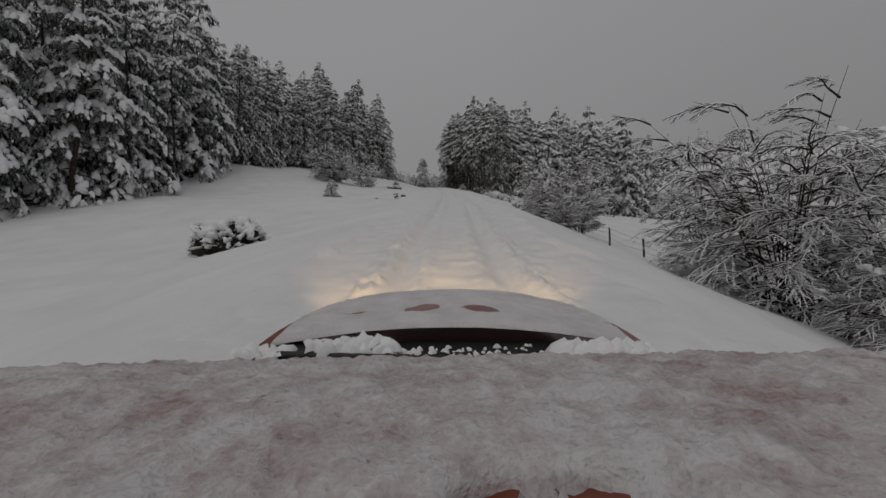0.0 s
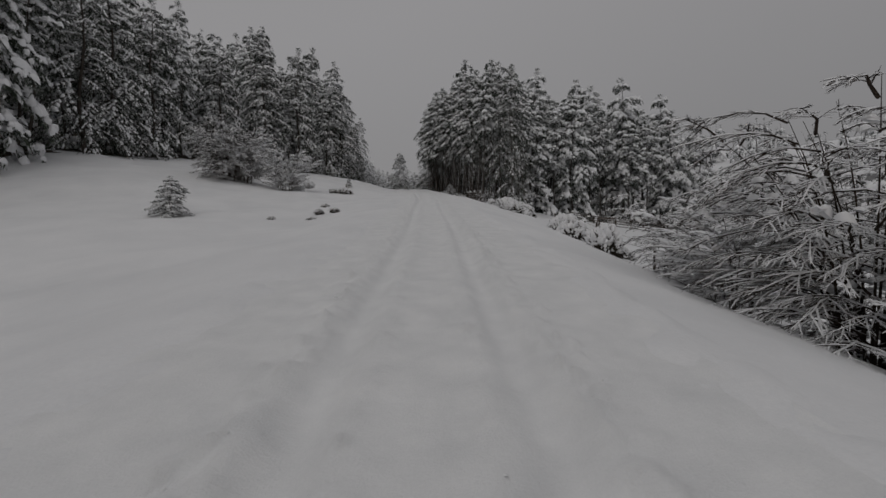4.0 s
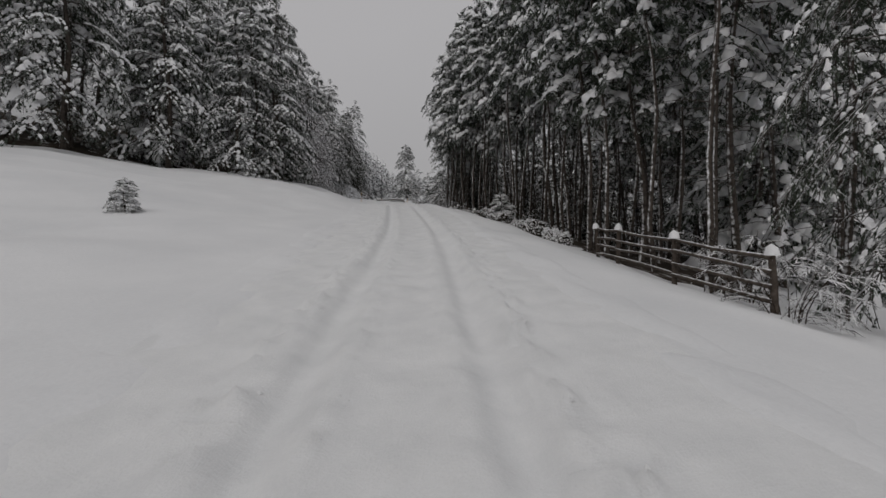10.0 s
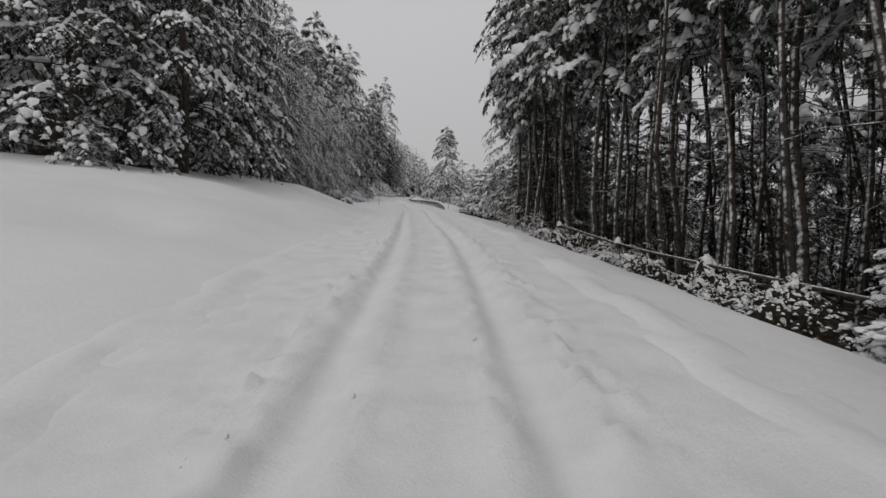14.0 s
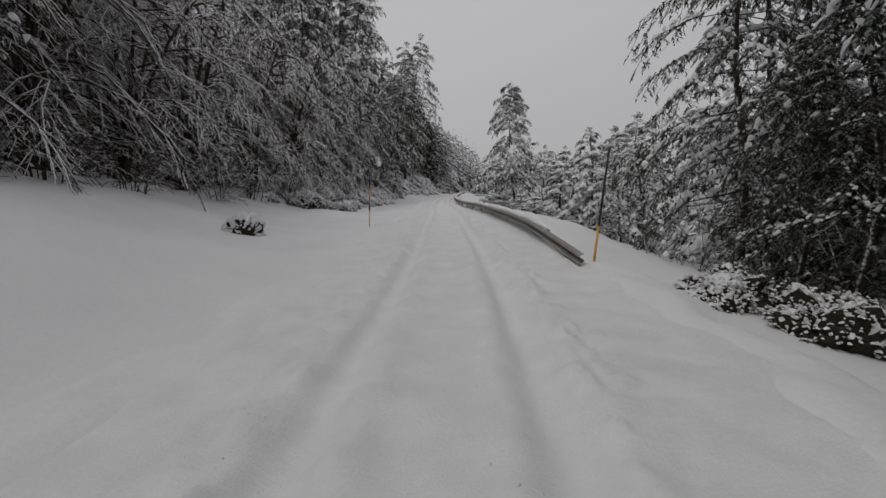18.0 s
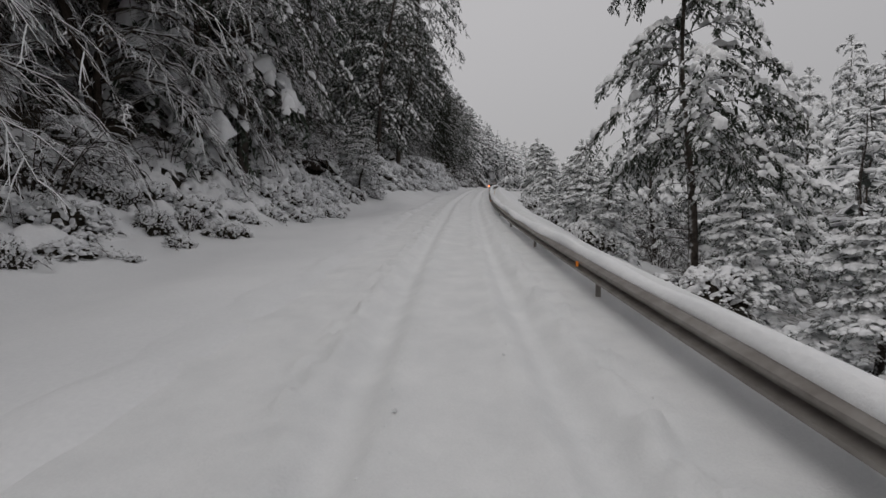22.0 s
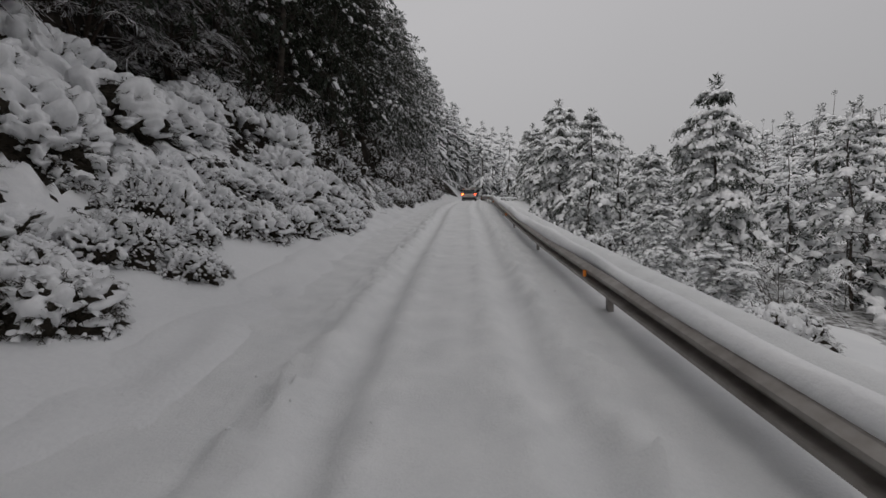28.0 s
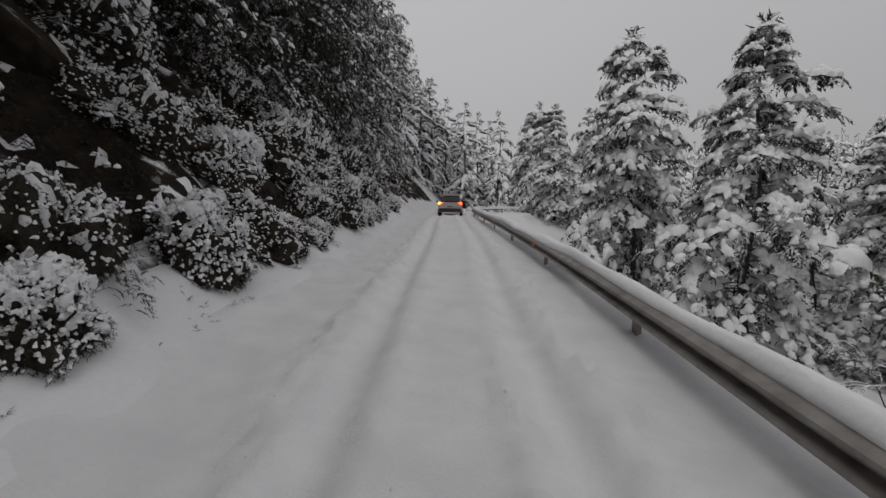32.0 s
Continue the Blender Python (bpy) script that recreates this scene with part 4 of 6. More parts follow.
TWIGGY = [draped("wiry_shrub", 1.5, 0.8, 160 + i, "wiry dark shrub flecked with snow", -0.5, 0.06, 2.9, 2800, 1.9, 0.5) for i in range(3)]
DIM = [draped("wiry_shrub", 1.6, 0.9, 200 + i, "dark sheltered shrub with little snow on it", -0.74, 0.05, 3.3, 2800, 2.0, 0.28) for i in range(3)]
HEIGHTS = {}
for kinds, h in ((FULL, 16), (TALL, 21), (POLE, 20), (FAR, 15), (SPIRE, 13), (BROAD, 11), (CLOSE, 15), (OVER, 23), (LOW, 15), (TINY, 15), (SHADE, 17), (DEEP, 16), (TANGLE, 4), (BRUSH, 4), (THICK, 8), (NEAR, 15), (LONE, 15.6), (BUSH, 5), (HEATH, 0.85), (DRAPE, 1.1), (TWIGGY, 0.8)):
    for proto in kinds:
        HEIGHTS[proto.name] = h
RNG = random.Random(7)


def edge(table, s):
    return float(np.interp(s, [a for a, _ in table], [b for _, b in table]))


def land(s, u):
    return float(lie([s], [u])[0])


FRONT_U, FRONT_S = (7, 12, 17, 34, 48, 54), (79, 80, 86, 95, 101, 104)

taken = []


def free(s, u, gap):
    for a, b in taken:
        if (a - s) ** 2 + (b - u) ** 2 < gap * gap:
            return False
    taken.append((s, u))
    return True


def tree(kinds, s, u, height, label="", group="", lean=1.5, sink=0.12, over=0.0, wide=1.0):
    """One tree of a kind, at a place on the plan, grown to a height."""
    proto = RNG.choice(kinds)
    k = height / HEIGHTS[proto.name.split(".")[0] if proto.name not in HEIGHTS else proto.name]
    w = k ** 0.6 * wide
    return put(proto, place(s, u, -sink), w, RNG.uniform(0, 6.28), (RNG.uniform(-lean, lean), over + RNG.uniform(-lean, lean)), k / w, label, group)


# single trees that stand out
tree(LONE, 163.4, 8.1, 15.6)
taken.append((163.4, 8.1))
for s, u, top in ((226.2, 10.3, 7.7), (233.2, 9.4, 10.1), (226.2, 15.2, 4.3), (237, 26, 8.2), (251, 9.4, 10.2), (268, 9, 11.5), (244, 12, 9.5), (229, 20, 6), (262, 9.6, 13.2)):
    taken.append((s, u))
    tree(SPIRE, s, u, top - land(s, u), group="pines below the road")
for s, u, top in ((203, 52, 19.5), (211, 41, 14.6), (230, 39.5, 15.6), (219, 42, 9), (224, 54, 22), (208, 47, 15)):
    taken.append((s, u))
    tree(FAR, s, u, top - land(s, u), group="pines across the valley")
for s, u, top in ((90.7, 11.8, 20), (94.1, 19.7, 20), (95.9, 9.1, 21), (100.7, 37.1, 20), (103.5, 30.4, 20.5), (108, 49.8, 19), (123, 7.4, 19), (119.6, 7.0, 19.5), (116.4, 6.9, 19), (113, 7.2, 20), (125.2, 9.2, 15), (121.6, 8.8, 18)):
    taken.append((s, u))
    tree(TALL if u < 25 else FULL, s, u, top - land(s, u), group="pine wood below the road")
tree(CLOSE, 78.6, 10.8, 18, group="pine wood below the road", wide=0.72)
taken.append((78.6, 10.8))
for s, u, top, kinds in ((134, 10.8, 15, CLOSE), (131.6, 13.4, 16, CLOSE), (137, 14.0, 15, NEAR), (128.5, 11.6, 17, TALL)):
    taken.append((s, u))
    tree(kinds, s, u, top - land(s, u), group="pine wood below the road")
for s, u, top, kinds in ((124, -18.5, 33, FULL), (130, -30, 40, FULL), (107.5, -14.2, 17, NEAR), (111, -11.8, 21, NEAR), (178, -13, 32, TALL), (121, -13, 23, NEAR)):
    taken.append((s, u))
    tree(kinds, s, u, top - land(s, u), group="pines on the hillside")

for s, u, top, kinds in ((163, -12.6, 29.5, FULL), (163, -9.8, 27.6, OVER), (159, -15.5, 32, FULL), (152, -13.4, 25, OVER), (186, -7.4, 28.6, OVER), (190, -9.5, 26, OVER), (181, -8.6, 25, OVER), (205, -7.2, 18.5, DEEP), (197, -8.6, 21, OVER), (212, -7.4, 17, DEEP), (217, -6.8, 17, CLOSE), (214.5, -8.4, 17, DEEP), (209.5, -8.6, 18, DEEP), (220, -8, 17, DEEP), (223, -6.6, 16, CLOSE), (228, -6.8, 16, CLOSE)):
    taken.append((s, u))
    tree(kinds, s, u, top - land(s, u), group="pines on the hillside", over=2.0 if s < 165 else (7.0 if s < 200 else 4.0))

# the edge of the wood above the meadow
for k in range(26):
    s = 70 + k * 1.65
    u = edge(LEFT_EDGE, s) - 0.4 - RNG.uniform(0, 2.0) - 3.5 * (k % 3)
    taken.append((s, u))
    tree((NEAR, TALL, FULL)[k % 3] if k % 4 else TALL, s, u, RNG.uniform(17, 23), group="trees on the hillside", lean=2.0)

for k in range(17):
    s = 33 + k * 2.1
    u = edge(LEFT_EDGE, s) - 0.5 - RNG.uniform(0, 2.0) - 4.0 * (k % 3)
    taken.append((s, u))
    tree(FULL if k % 4 else TALL, s, u, RNG.uniform(25, 31), group="trees on the hillside", lean=2.0)

# bare trees along the foot of the hill
for n in range(22):
    s = 122 + n * 2.2 + RNG.uniform(-0.6, 0.6)
    u = edge(LEFT_EDGE, s) - 0.3 - RNG.uniform(0, 1.2) - 3.2 * (n % 2)
    taken.append((s, u))
    tree(BROAD, s, u, RNG.uniform(11, 15), group="bare trees below the hill", lean=5, over=2)

# the wood on the right: dense, with bare trunks towards the road
count = 0
for _ in range(2400):
    s, u = RNG.uniform(78, 124), 7.6 + 46 * RNG.random() ** 1.9
    start = np.interp(u, FRONT_U, FRONT_S)
    if s < start or (s > 121 and u < 8.5):
        continue
    front = s < start + 4
    if free(s, u, 1.25 if u < 13 else 3.2):
        kinds = (FULL if RNG.random() < 0.5 else TALL) if front and u > 14 else (POLE if RNG.random() < 0.72 and u < 20 else TALL)
        top = RNG.uniform(13.5, 18) if s < 92 else RNG.uniform(16.5, 20.5)
        if u > 20:
            top = RNG.uniform(11.5, 15) if front else RNG.uniform(14, 18.5)
        tree(kinds, s, u, top - land(s, u), group="pine wood below the road", lean=2.0)
        count += 1
    if count > 112:
        break
for k in range(13):
    s, u = 124.5 + RNG.uniform(-2, 2), 13 + 2.7 * k
    taken.append((s, u))
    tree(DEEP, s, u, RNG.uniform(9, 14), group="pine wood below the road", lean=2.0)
for k in range(36):
    s, u = RNG.uniform(94, 126), RNG.uniform(15, 46)
    if free(s, u, 2.2):
        deep = RNG.random() < 0.45
        tree(DEEP if deep else POLE, s, u, RNG.uniform(7, 12) if deep else RNG.uniform(17, 21), group="pine wood below the road", lean=2.0)


def open_gap(s, u):
    """The cleft where the road leaves: no trees stand in it."""
    x = float(line(s)[0]) + u
    return s > 244 and -23.2 - 0.06 * (s - 210.7) < x < -23.2 - 0.02 * (s - 210.7)


# the hillside on the left: first a close front of dark pines, then the slope behind it
count = 0
for _ in range(4000):
    s = RNG.uniform(116, 250)
    d = 0.6 + RNG.random() ** 1.5 * 10
    u = edge(LEFT_EDGE, s) - d
    if free(s, u, 2.6 if d < 5 else 3.4):
        pick = RNG.random()
        hh = RNG.uniform(13, 18) + min(d, 8) * 0.5 - (2 if s > 210 else 0)
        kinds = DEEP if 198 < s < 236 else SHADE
        if s < 172 and d < 4:
            kinds, hh = (BROAD, RNG.uniform(8, 12)) if pick < 0.4 else (SHADE, RNG.uniform(15, 21))
        elif s < 172:
            kinds, hh = (SHADE if pick < 0.4 else (FULL if pick < 0.7 else TALL)), RNG.uniform(18, 24)
        elif 184 < s < 199 and d < 5:
            kinds = NEAR if pick < 0.75 else BROAD
            hh = hh if pick < 0.75 else 8
        tree(kinds, s, u, hh, group="trees on the hillside", lean=4.0 if kinds is BROAD else 2.0, over=0.0 if kinds is BROAD else (4.0 if d < 4 else 1.0))
        count += 1
    if count > 72:
        break
count = 0
for _ in range(4000):
    s = RNG.uniform(34, 262)
    d = RNG.random() ** 1.8 * 30
    u = edge(LEFT_EDGE, s) - d
    if (s > 116 and d < 9) or not free(s, u, 3.4 if d < 8 else 5.0):
        continue
    if s < 112:
        kinds, hh = (FULL if RNG.random() < 0.6 else TALL), (RNG.uniform(29, 34) if s < 62 else RNG.uniform(22, 28) if s < 98 else RNG.uniform(18, 25))
    else:
        kinds, hh = (FULL if RNG.random() < 0.45 else FAR), RNG.uniform(15, 21) + (3 if s < 180 else 0)
    tree(kinds, s, u, hh, group="trees on the hillside")
    count += 1
    if count > 30:
        break

far_left = []
for _ in range(1500):
    s = RNG.uniform(240, 330)
    u = edge(LEFT_EDGE, s) - 0.5 - RNG.random() ** 1.5 * 22
    if free(s, u, 3.0):
        far_left.append((s, u, RNG.uniform(16, 21) if s < 272 else RNG.uniform(14, 18)))
    if len(far_left) > 60:
        break

for k, top in enumerate((28, 27, 25, 22, 20, 18.5, 18, 17.5, 17, 16.5)):
    s, u = 281 + 5 * (k % 3), -11.5 + 1.9 * k
    far_left.append((s, u, top - land(s, u)))

# brushwood under them
count = 0
for _ in range(3000):
    s = RNG.uniform(118, 244)
    u = edge(LEFT_EDGE, s) + 1.2 - RNG.random() * 5
    if 137 < s and u > edge(TOE, s) - 1.0:
        continue
    if free(s, u, 1.5):
        tree(TANGLE if s > 199 else BRUSH, s, u, RNG.uniform(1.4, 3.2), group="brushwood on the hillside", lean=5)
        count += 1
    if count > 80:
        break

# the valley on the right
for s, u, h, kinds in ((185, 15.2, 12.6, NEAR), (188.5, 17.5, 12, NEAR), (182.5, 18.6, 13, FULL), (192, 15.5, 8.5, FULL), (150, 13.5, 10, NEAR), (154.5, 17, 12.5, NEAR), (158, 14.5, 11.5, FULL), (148, 18.5, 13.5, FULL), (172, 15, 10.5, FULL), (176, 18.5, 12, FULL), (168, 19, 12, NEAR)):
    taken.append((s, u))
    tree(kinds, s, u, h, "snow-heavy pine on the slope below the guardrail", "pines below the guardrail")
count, far_right = 0, []
for _ in range(2500):
    s = RNG.uniform(128, 300)
    u = edge(RIGHT_EDGE, s) + 1.5 + RNG.random() ** 1.6 * 45
    if not open_gap(s, u) and free(s, u, 3.6 if s < 160 else 4.2):
        top = RNG.uniform(9, 14) + max(u - 35, 0) * 0.1
        if s < 152 and u < 17:
            continue
        if (s < 152 and u < 30) or (u < edge(RIGHT_EDGE, s) + 9):
            tree(FULL if s < 152 else (SPIRE if RNG.random() < 0.35 and s > 210 else FAR), s, u, top, group="pines across the valley")
        else:
            far_right.append((s, u, top))
        count += 1
    if count > 95:
        break


for k in range(40):
    s, u = 196 + k * 1.3, RNG.uniform(19, 36)
    if not open_gap(s, u) and free(s, u, 3.0):
        far_right.append((s, u, RNG.uniform(8, 12)))


def grove(name, spots, label, kinds):
    """Far trees, joined: each a copy of one of the low kinds."""
    root = new(name)
    for piece, mat, smooth in (("trunk", BARK, True), ("crown", HAZE_NEEDLES, False), ("snow_load", PAD_SNOW, True)):
        verts, faces, base = [], [], 0
        shapes = []
        for proto in kinds:
            me = [c for c in proto.children if c.name.split(".")[0] == piece][0].data
            co = np.empty(len(me.vertices) * 3)
            me.vertices.foreach_get("co", co)
            shapes.append((co.reshape(-1, 3), [tuple(p.vertices) for p in me.polygons]))
        rng = random.Random(3)
        for s, u, h in spots:
            co, polys = shapes[rng.randrange(len(shapes))]
            a, k = rng.uniform(0, 6.283), h / 15
            w = k ** 0.6
            ca, sa = math.cos(a) * w, math.sin(a) * w
            at = place(s, u, -0.12)
            verts.append(np.stack([co[:, 0] * ca - co[:, 1] * sa + at.x, co[:, 0] * sa + co[:, 1] * ca + at.y, co[:, 2] * k + at.z], -1))
            faces += [tuple(i + base for i in p) for p in polys]
            base += len(co)
        mesh_object(piece, np.concatenate(verts).tolist(), faces, mat, smooth, root)["kind"] = "stuff"
    return tagged(root, label, "woodland", "", "stuff")


spots = []
for _ in range(14000):
    s, u = RNG.uniform(30, 460), RNG.uniform(-110, 175)
    left, right = edge(LEFT_EDGE, s), edge(RIGHT_EDGE, s)
    if (u < left - 26 and s > 40) or (s > 255 and u < left) or (u > max(right + 38, 60) and s > 60) or (s > 285 and u > right) or s > 395:
        if not open_gap(s, u) and free(s, u, 4.4):
            low = s > 244 and float(line(s)[0]) + u > -23.2 - 0.12 * (s - 210.7) and u < 5
            spots.append((s, u, RNG.uniform(8, 12) if low else RNG.uniform(10, 18)))
    if len(spots) > 700:
        break
for _ in range(400):
    s, u = RNG.uniform(70, 190), RNG.uniform(52, 100)
    if free(s, u, 4.0):
        spots.append((s, u, RNG.uniform(11, 17)))
    if len(spots) > 860:
        break
grove("far_pine_grove", far_left + far_right, "snowy pines filling the far slopes, paled for haze", LOW)
grove("far_woods", spots, "distant snow-dusted pine woods on the slopes, paled for haze", TINY)
for proto in LOW + TINY:
    for piece in list(proto.children):
        bpy.data.objects.remove(piece)
    bpy.data.objects.remove(proto)


# ---- bushes and shrubs ----
def bush(s, u, height, label="", group="", kinds=BUSH, lean=3.0):
    return tree(kinds, s, u, height, label, group, lean)


bush(71.3, -19.6, 6.8, "large rounded leafless bush, white with snow, on the meadow", "", THICK)
bush(70.6, -13.9, 4.6, "upright leafless bush coated in snow on the meadow")
tree(SPIRE, 52.6, -14.8, 2.4, "young snow-caked pine alone on the meadow")
tree(SPIRE, 82.9, -9.0, 1.15, "tiny snow-caked pine alone on the meadow", lean=0, sink=0.02, wide=0.7)
tree(SPIRE, 106.9, -13.3, 2.1, "young snow-caked pine at the edge of the wood")
tree(SPIRE, 97.6, 6.6, 2.3, "young pine dusted with snow beside the broken fence")
for s, u, h in ((16, 12.6, 9.0), (21, 13.0, 6.0), (12.6, 14.4, 6.5)):
    bush(s, u, h, "big tangled bush bowed under snow beside the fence", "bushes beside the road", THICK)
bush(17.8, 10.6, 2.0, "low tangle of snowy twigs beside the fence", "bushes beside the road")
for s, u, h, kinds in ((36.5, 9.2, 6.8, THICK), (34.5, 10.4, 5.0, BUSH), (39.5, 8.4, 3.6, BUSH), (44, 10.4, 4.6, THICK), (32.6, 8.6, 2.6, BUSH)):
    bush(s, u, h, "leafless roadside bush laden with snow", "bushes beside the road", kinds)
for s, u, h in ((97.5, 7.8, 1.6), (79.5, 7.9, 2.2), (77.4, 7.0, 1.7), (101, 6.9, 1.1), (106, 6.3, 1.2), (111, 5.7, 1.4), (115, 5.6, 1.6), (119.5, 6.2, 2.4)):
    bush(s, u, h, "twiggy undergrowth at the edge of the pine wood", "undergrowth along the wood", BRUSH)
for s, u, h in ((141, -10.2, 3.2), (138, -11.4, 4.5), (144.5, -9.6, 2.6), (149, -9.4, 2.6), (154, -9.4, 3.0), (134, -13.6, 4.0), (129, -13.4, 3.5)):
    bush(s, u, h, "snow-bent thicket at the foot of the hill", "thicket below the hill", BRUSH)
for s, u, h in ((152, 10.5, 2.2), (158, 9.2, 2.0), (168, 9.6, 2.4), (173, 9.4, 2.8), (178, 10.2, 3.0), (183, 9.4, 2.4), (189, 11, 3.4), (195, 10, 2.6), (200, 10.4, 2.8), (206, 9.6, 2.6), (211, 10.8, 2.8), (216, 9.4, 2.0), (216, 14.6, 3.4), (221, 9.0, 2.0)):
    bush(s, u + 1.5, h + 0.8, "frosted bush below the guardrail", "bushes below the guardrail", BRUSH)
for s, u, h, w in ((20.6, -10.6, 1.5, 2.2), (72.8, -8.4, 1.0, 1.3), (79.6, -13.4, 0.95, 1.0), (81.2, -13.7, 0.8, 1.0), (80.6, -15.6, 0.8, 1.0), (73.4, -9.6, 0.65, 0.8), (84.4, -17.8, 1.5, 1.1)):
    put(RNG.choice(DRAPE if s < 30 else HEATH), place(s, u, -0.1), w * (0.66 if s < 30 else 0.72), RNG.uniform(0, 6.28), (0, 0), h / 0.85 / w, "snow-capped evergreen shrub standing alone on the meadow", "shrubs on the meadow")
for k in range(16):
    s = 66.3 + k * 0.4
    u = 9.0 - 1.5 * max(0, (s - 65) / 9) + RNG.uniform(-0.9, 1.1)
    near = 1.0 if 66.5 < s < 70.5 else 0.55
    put(RNG.choice(HEATH if k % 3 else DRAPE), place(s, u, -0.16), RNG.uniform(0.9, 1.3) * near * (1.0 if k % 3 else 0.75), RNG.uniform(0, 6.28), (0, 0), RNG.uniform(0.95, 1.35), "low shrub half buried in snow above the field", "shrubs above the field")
for s, u in ((55.4, -6.2), (54.7, -7.0), (58, -7.4), (51.5, -6.6), (52.6, -9.2)):
    put(RNG.choice(HEATH), place(s, u, -0.06), 0.34, RNG.uniform(0, 6.28), (0, 0), 0.8, "dark tuft of heather poking through the meadow snow", "shrubs on the meadow")
for s, u, h in ((52.4, 8.3, 2.0), (50.2, 9.4, 1.8), (58.2, 9.6, 1.6)):
    for k in range(3):
        put(RNG.choice(HEATH if k else DRAPE), place(s + RNG.uniform(-1, 1), u + RNG.uniform(-0.8, 0.8), -0.12), RNG.uniform(0.5, 0.8), RNG.uniform(0, 6.28), (0, 0), RNG.uniform(1.2, 1.7), "bramble weighed down by clotted snow along the fence", "brambles along the fence")

for k in range(22):
    s = 146 + k * 3.3 + RNG.uniform(-0.8, 0.8)
    if k % 2:
        tree(SPIRE, s, RNG.uniform(6.8, 9.2), RNG.uniform(2.4, 4.2), "young snow-caked pine below the guardrail", "bushes below the guardrail")
    else:
        put(RNG.choice(TWIGGY), place(s, RNG.uniform(5.0, 7.0), -0.15), RNG.uniform(0.9, 1.5), RNG.uniform(0, 6.28), (0, 0), RNG.uniform(0.8, 1.2), "wiry snow-flecked shrub below the guardrail", "bushes below the guardrail")

# undergrowth between the verge and the pine wood
for k in range(30):
    s = 89 + k * 1.15 + RNG.uniform(-0.4, 0.4)
    put(RNG.choice(DIM if k % 5 else TWIGGY), place(s, RNG.uniform(5.6, 7.4), -0.15), RNG.uniform(0.6, 1.1), RNG.uniform(0, 6.28), (0, 0), RNG.uniform(0.6, 1.0), "dark wiry undergrowth beside the verge", "undergrowth along the wood")

# shrubs on the cut bank
count = 0
for _ in range(6000):
    s = 138 + 106 * RNG.random()
    toe = edge(TOE, s)
    d = RNG.random() ** 1.2 * 5.5
    u = toe - d - (0.3 if s < 186 else 0.1)
    if u < edge(LEFT_EDGE, s) - 1.5 or (204.5 < s < 209 and d < 2.4 and RNG.random() < 0.8) or (202.6 < s <= 204.8 and d < 1.5) or hollow(s, d) > 0.15:
        continue
    if free(s, u, 0.78 if s < 199 else 0.62):
        w = RNG.uniform(0.4, 0.75) if d < 1.6 else RNG.uniform(0.6, 1.2)
        fine = s > 203 or (s < 160 and RNG.random() < 0.5) or RNG.random() < 0.1
        put(RNG.choice((DIM if (207 < s and d > 0.7 or 201 < s and d > 2.2) and RNG.random() < 0.85 else TWIGGY) if fine else (DRAPE if s > 178 and d > 1 else HEATH)), place(s, u, -0.1 if fine else -0.2), w, RNG.uniform(0, 6.28), (0, (18 + RNG.uniform(0, 14)) * (0.4 if s < 160 else 1)), RNG.uniform(0.8, 1.25) * (1.0 if fine else 0.8), ("dark wiry shrub flecked with snow on the cut bank" if fine else "evergreen shrub under puffy cushions of snow on the cut bank"), "shrubs on the bank")
        count += 1
    if count > 260:
        break

for s, u, w in ((122.5, 3.3, 0.55), (123.3, 3.9, 0.7), (121.7, 3.8, 0.6), (122.9, 4.7, 0.8), (122.2, 5.4, 0.9)):
    put(RNG.choice(TWIGGY if u < 3.5 else DIM), place(s, u, -0.12), w, RNG.uniform(0, 6.28), (0, 0), RNG.uniform(0.7, 0.9), "snow-covered shrub beside the end of the guardrail", "shrubs by the guardrail")

# low scrub poking through the snow at the foot of the bank
for k in range(215):
    s = 188.5 + 23 * RNG.random() if k < 150 else RNG.uniform(163, 189)
    d = (0.35 if s < 203 else 0.05) + (1.5 if s < 203 else 2.5) * RNG.random()
    if hollow(s, d) > 0.1:
        continue
    puffy = s < 203.5
    scrub = put(RNG.choice(HEATH + DRAPE if puffy else TWIGGY + DIM), place(s, edge(TOE, s) - d, -0.13 if puffy else -0.1), RNG.uniform(0.22, 0.45), RNG.uniform(0, 6.28), (0, RNG.uniform(10, 26)), RNG.uniform(0.7, 1.1), ("low scrub under rags of snow at the foot of the bank" if puffy else "wiry scrub breaking through the snow at the road's edge"), "scrub at the foot of the bank")
    scrub.name = "low_scrub"
for s, u, w, tall in ((140.8, -8.7, 1.15, 1.0), (141.3, -7.8, 0.9, 0.8), (141.2, -9.7, 0.9, 1.0), (142.4, -8.0, 0.8, 0.9), (140.3, -9.4, 0.7, 0.8), (144.0, -7.4, 0.7, 0.8), (145.6, -7.5, 0.8, 0.8), (147.2, -7.3, 0.6, 0.8)):
    put(RNG.choice(TWIGGY), place(s, u, -0.1), w * 1.1, RNG.uniform(0, 6.28), (0, 6), tall, "spreading leafy shrub matted with snow below the thicket", "thicket below the hill")
tree(NEAR, 172.6, -7.1, 3.6, "small pine hanging over the bank, clotted with snow", "thicket above the bank", over=10.0)
tree(NEAR, 174.8, -8.0, 4.4, "small pine hanging over the bank, clotted with snow", "thicket above the bank", over=8.0)
for s, u, h in ((191.5, -8.6, 3.6), (194.5, -8.4, 4.4), (197.2, -8.0, 3.8), (199.8, -7.8, 4.2), (188.5, -9.2, 3.4)):
    tree(BROAD, s, u, h, "low leafless tree above the bank, bent under snow", "thicket above the bank")

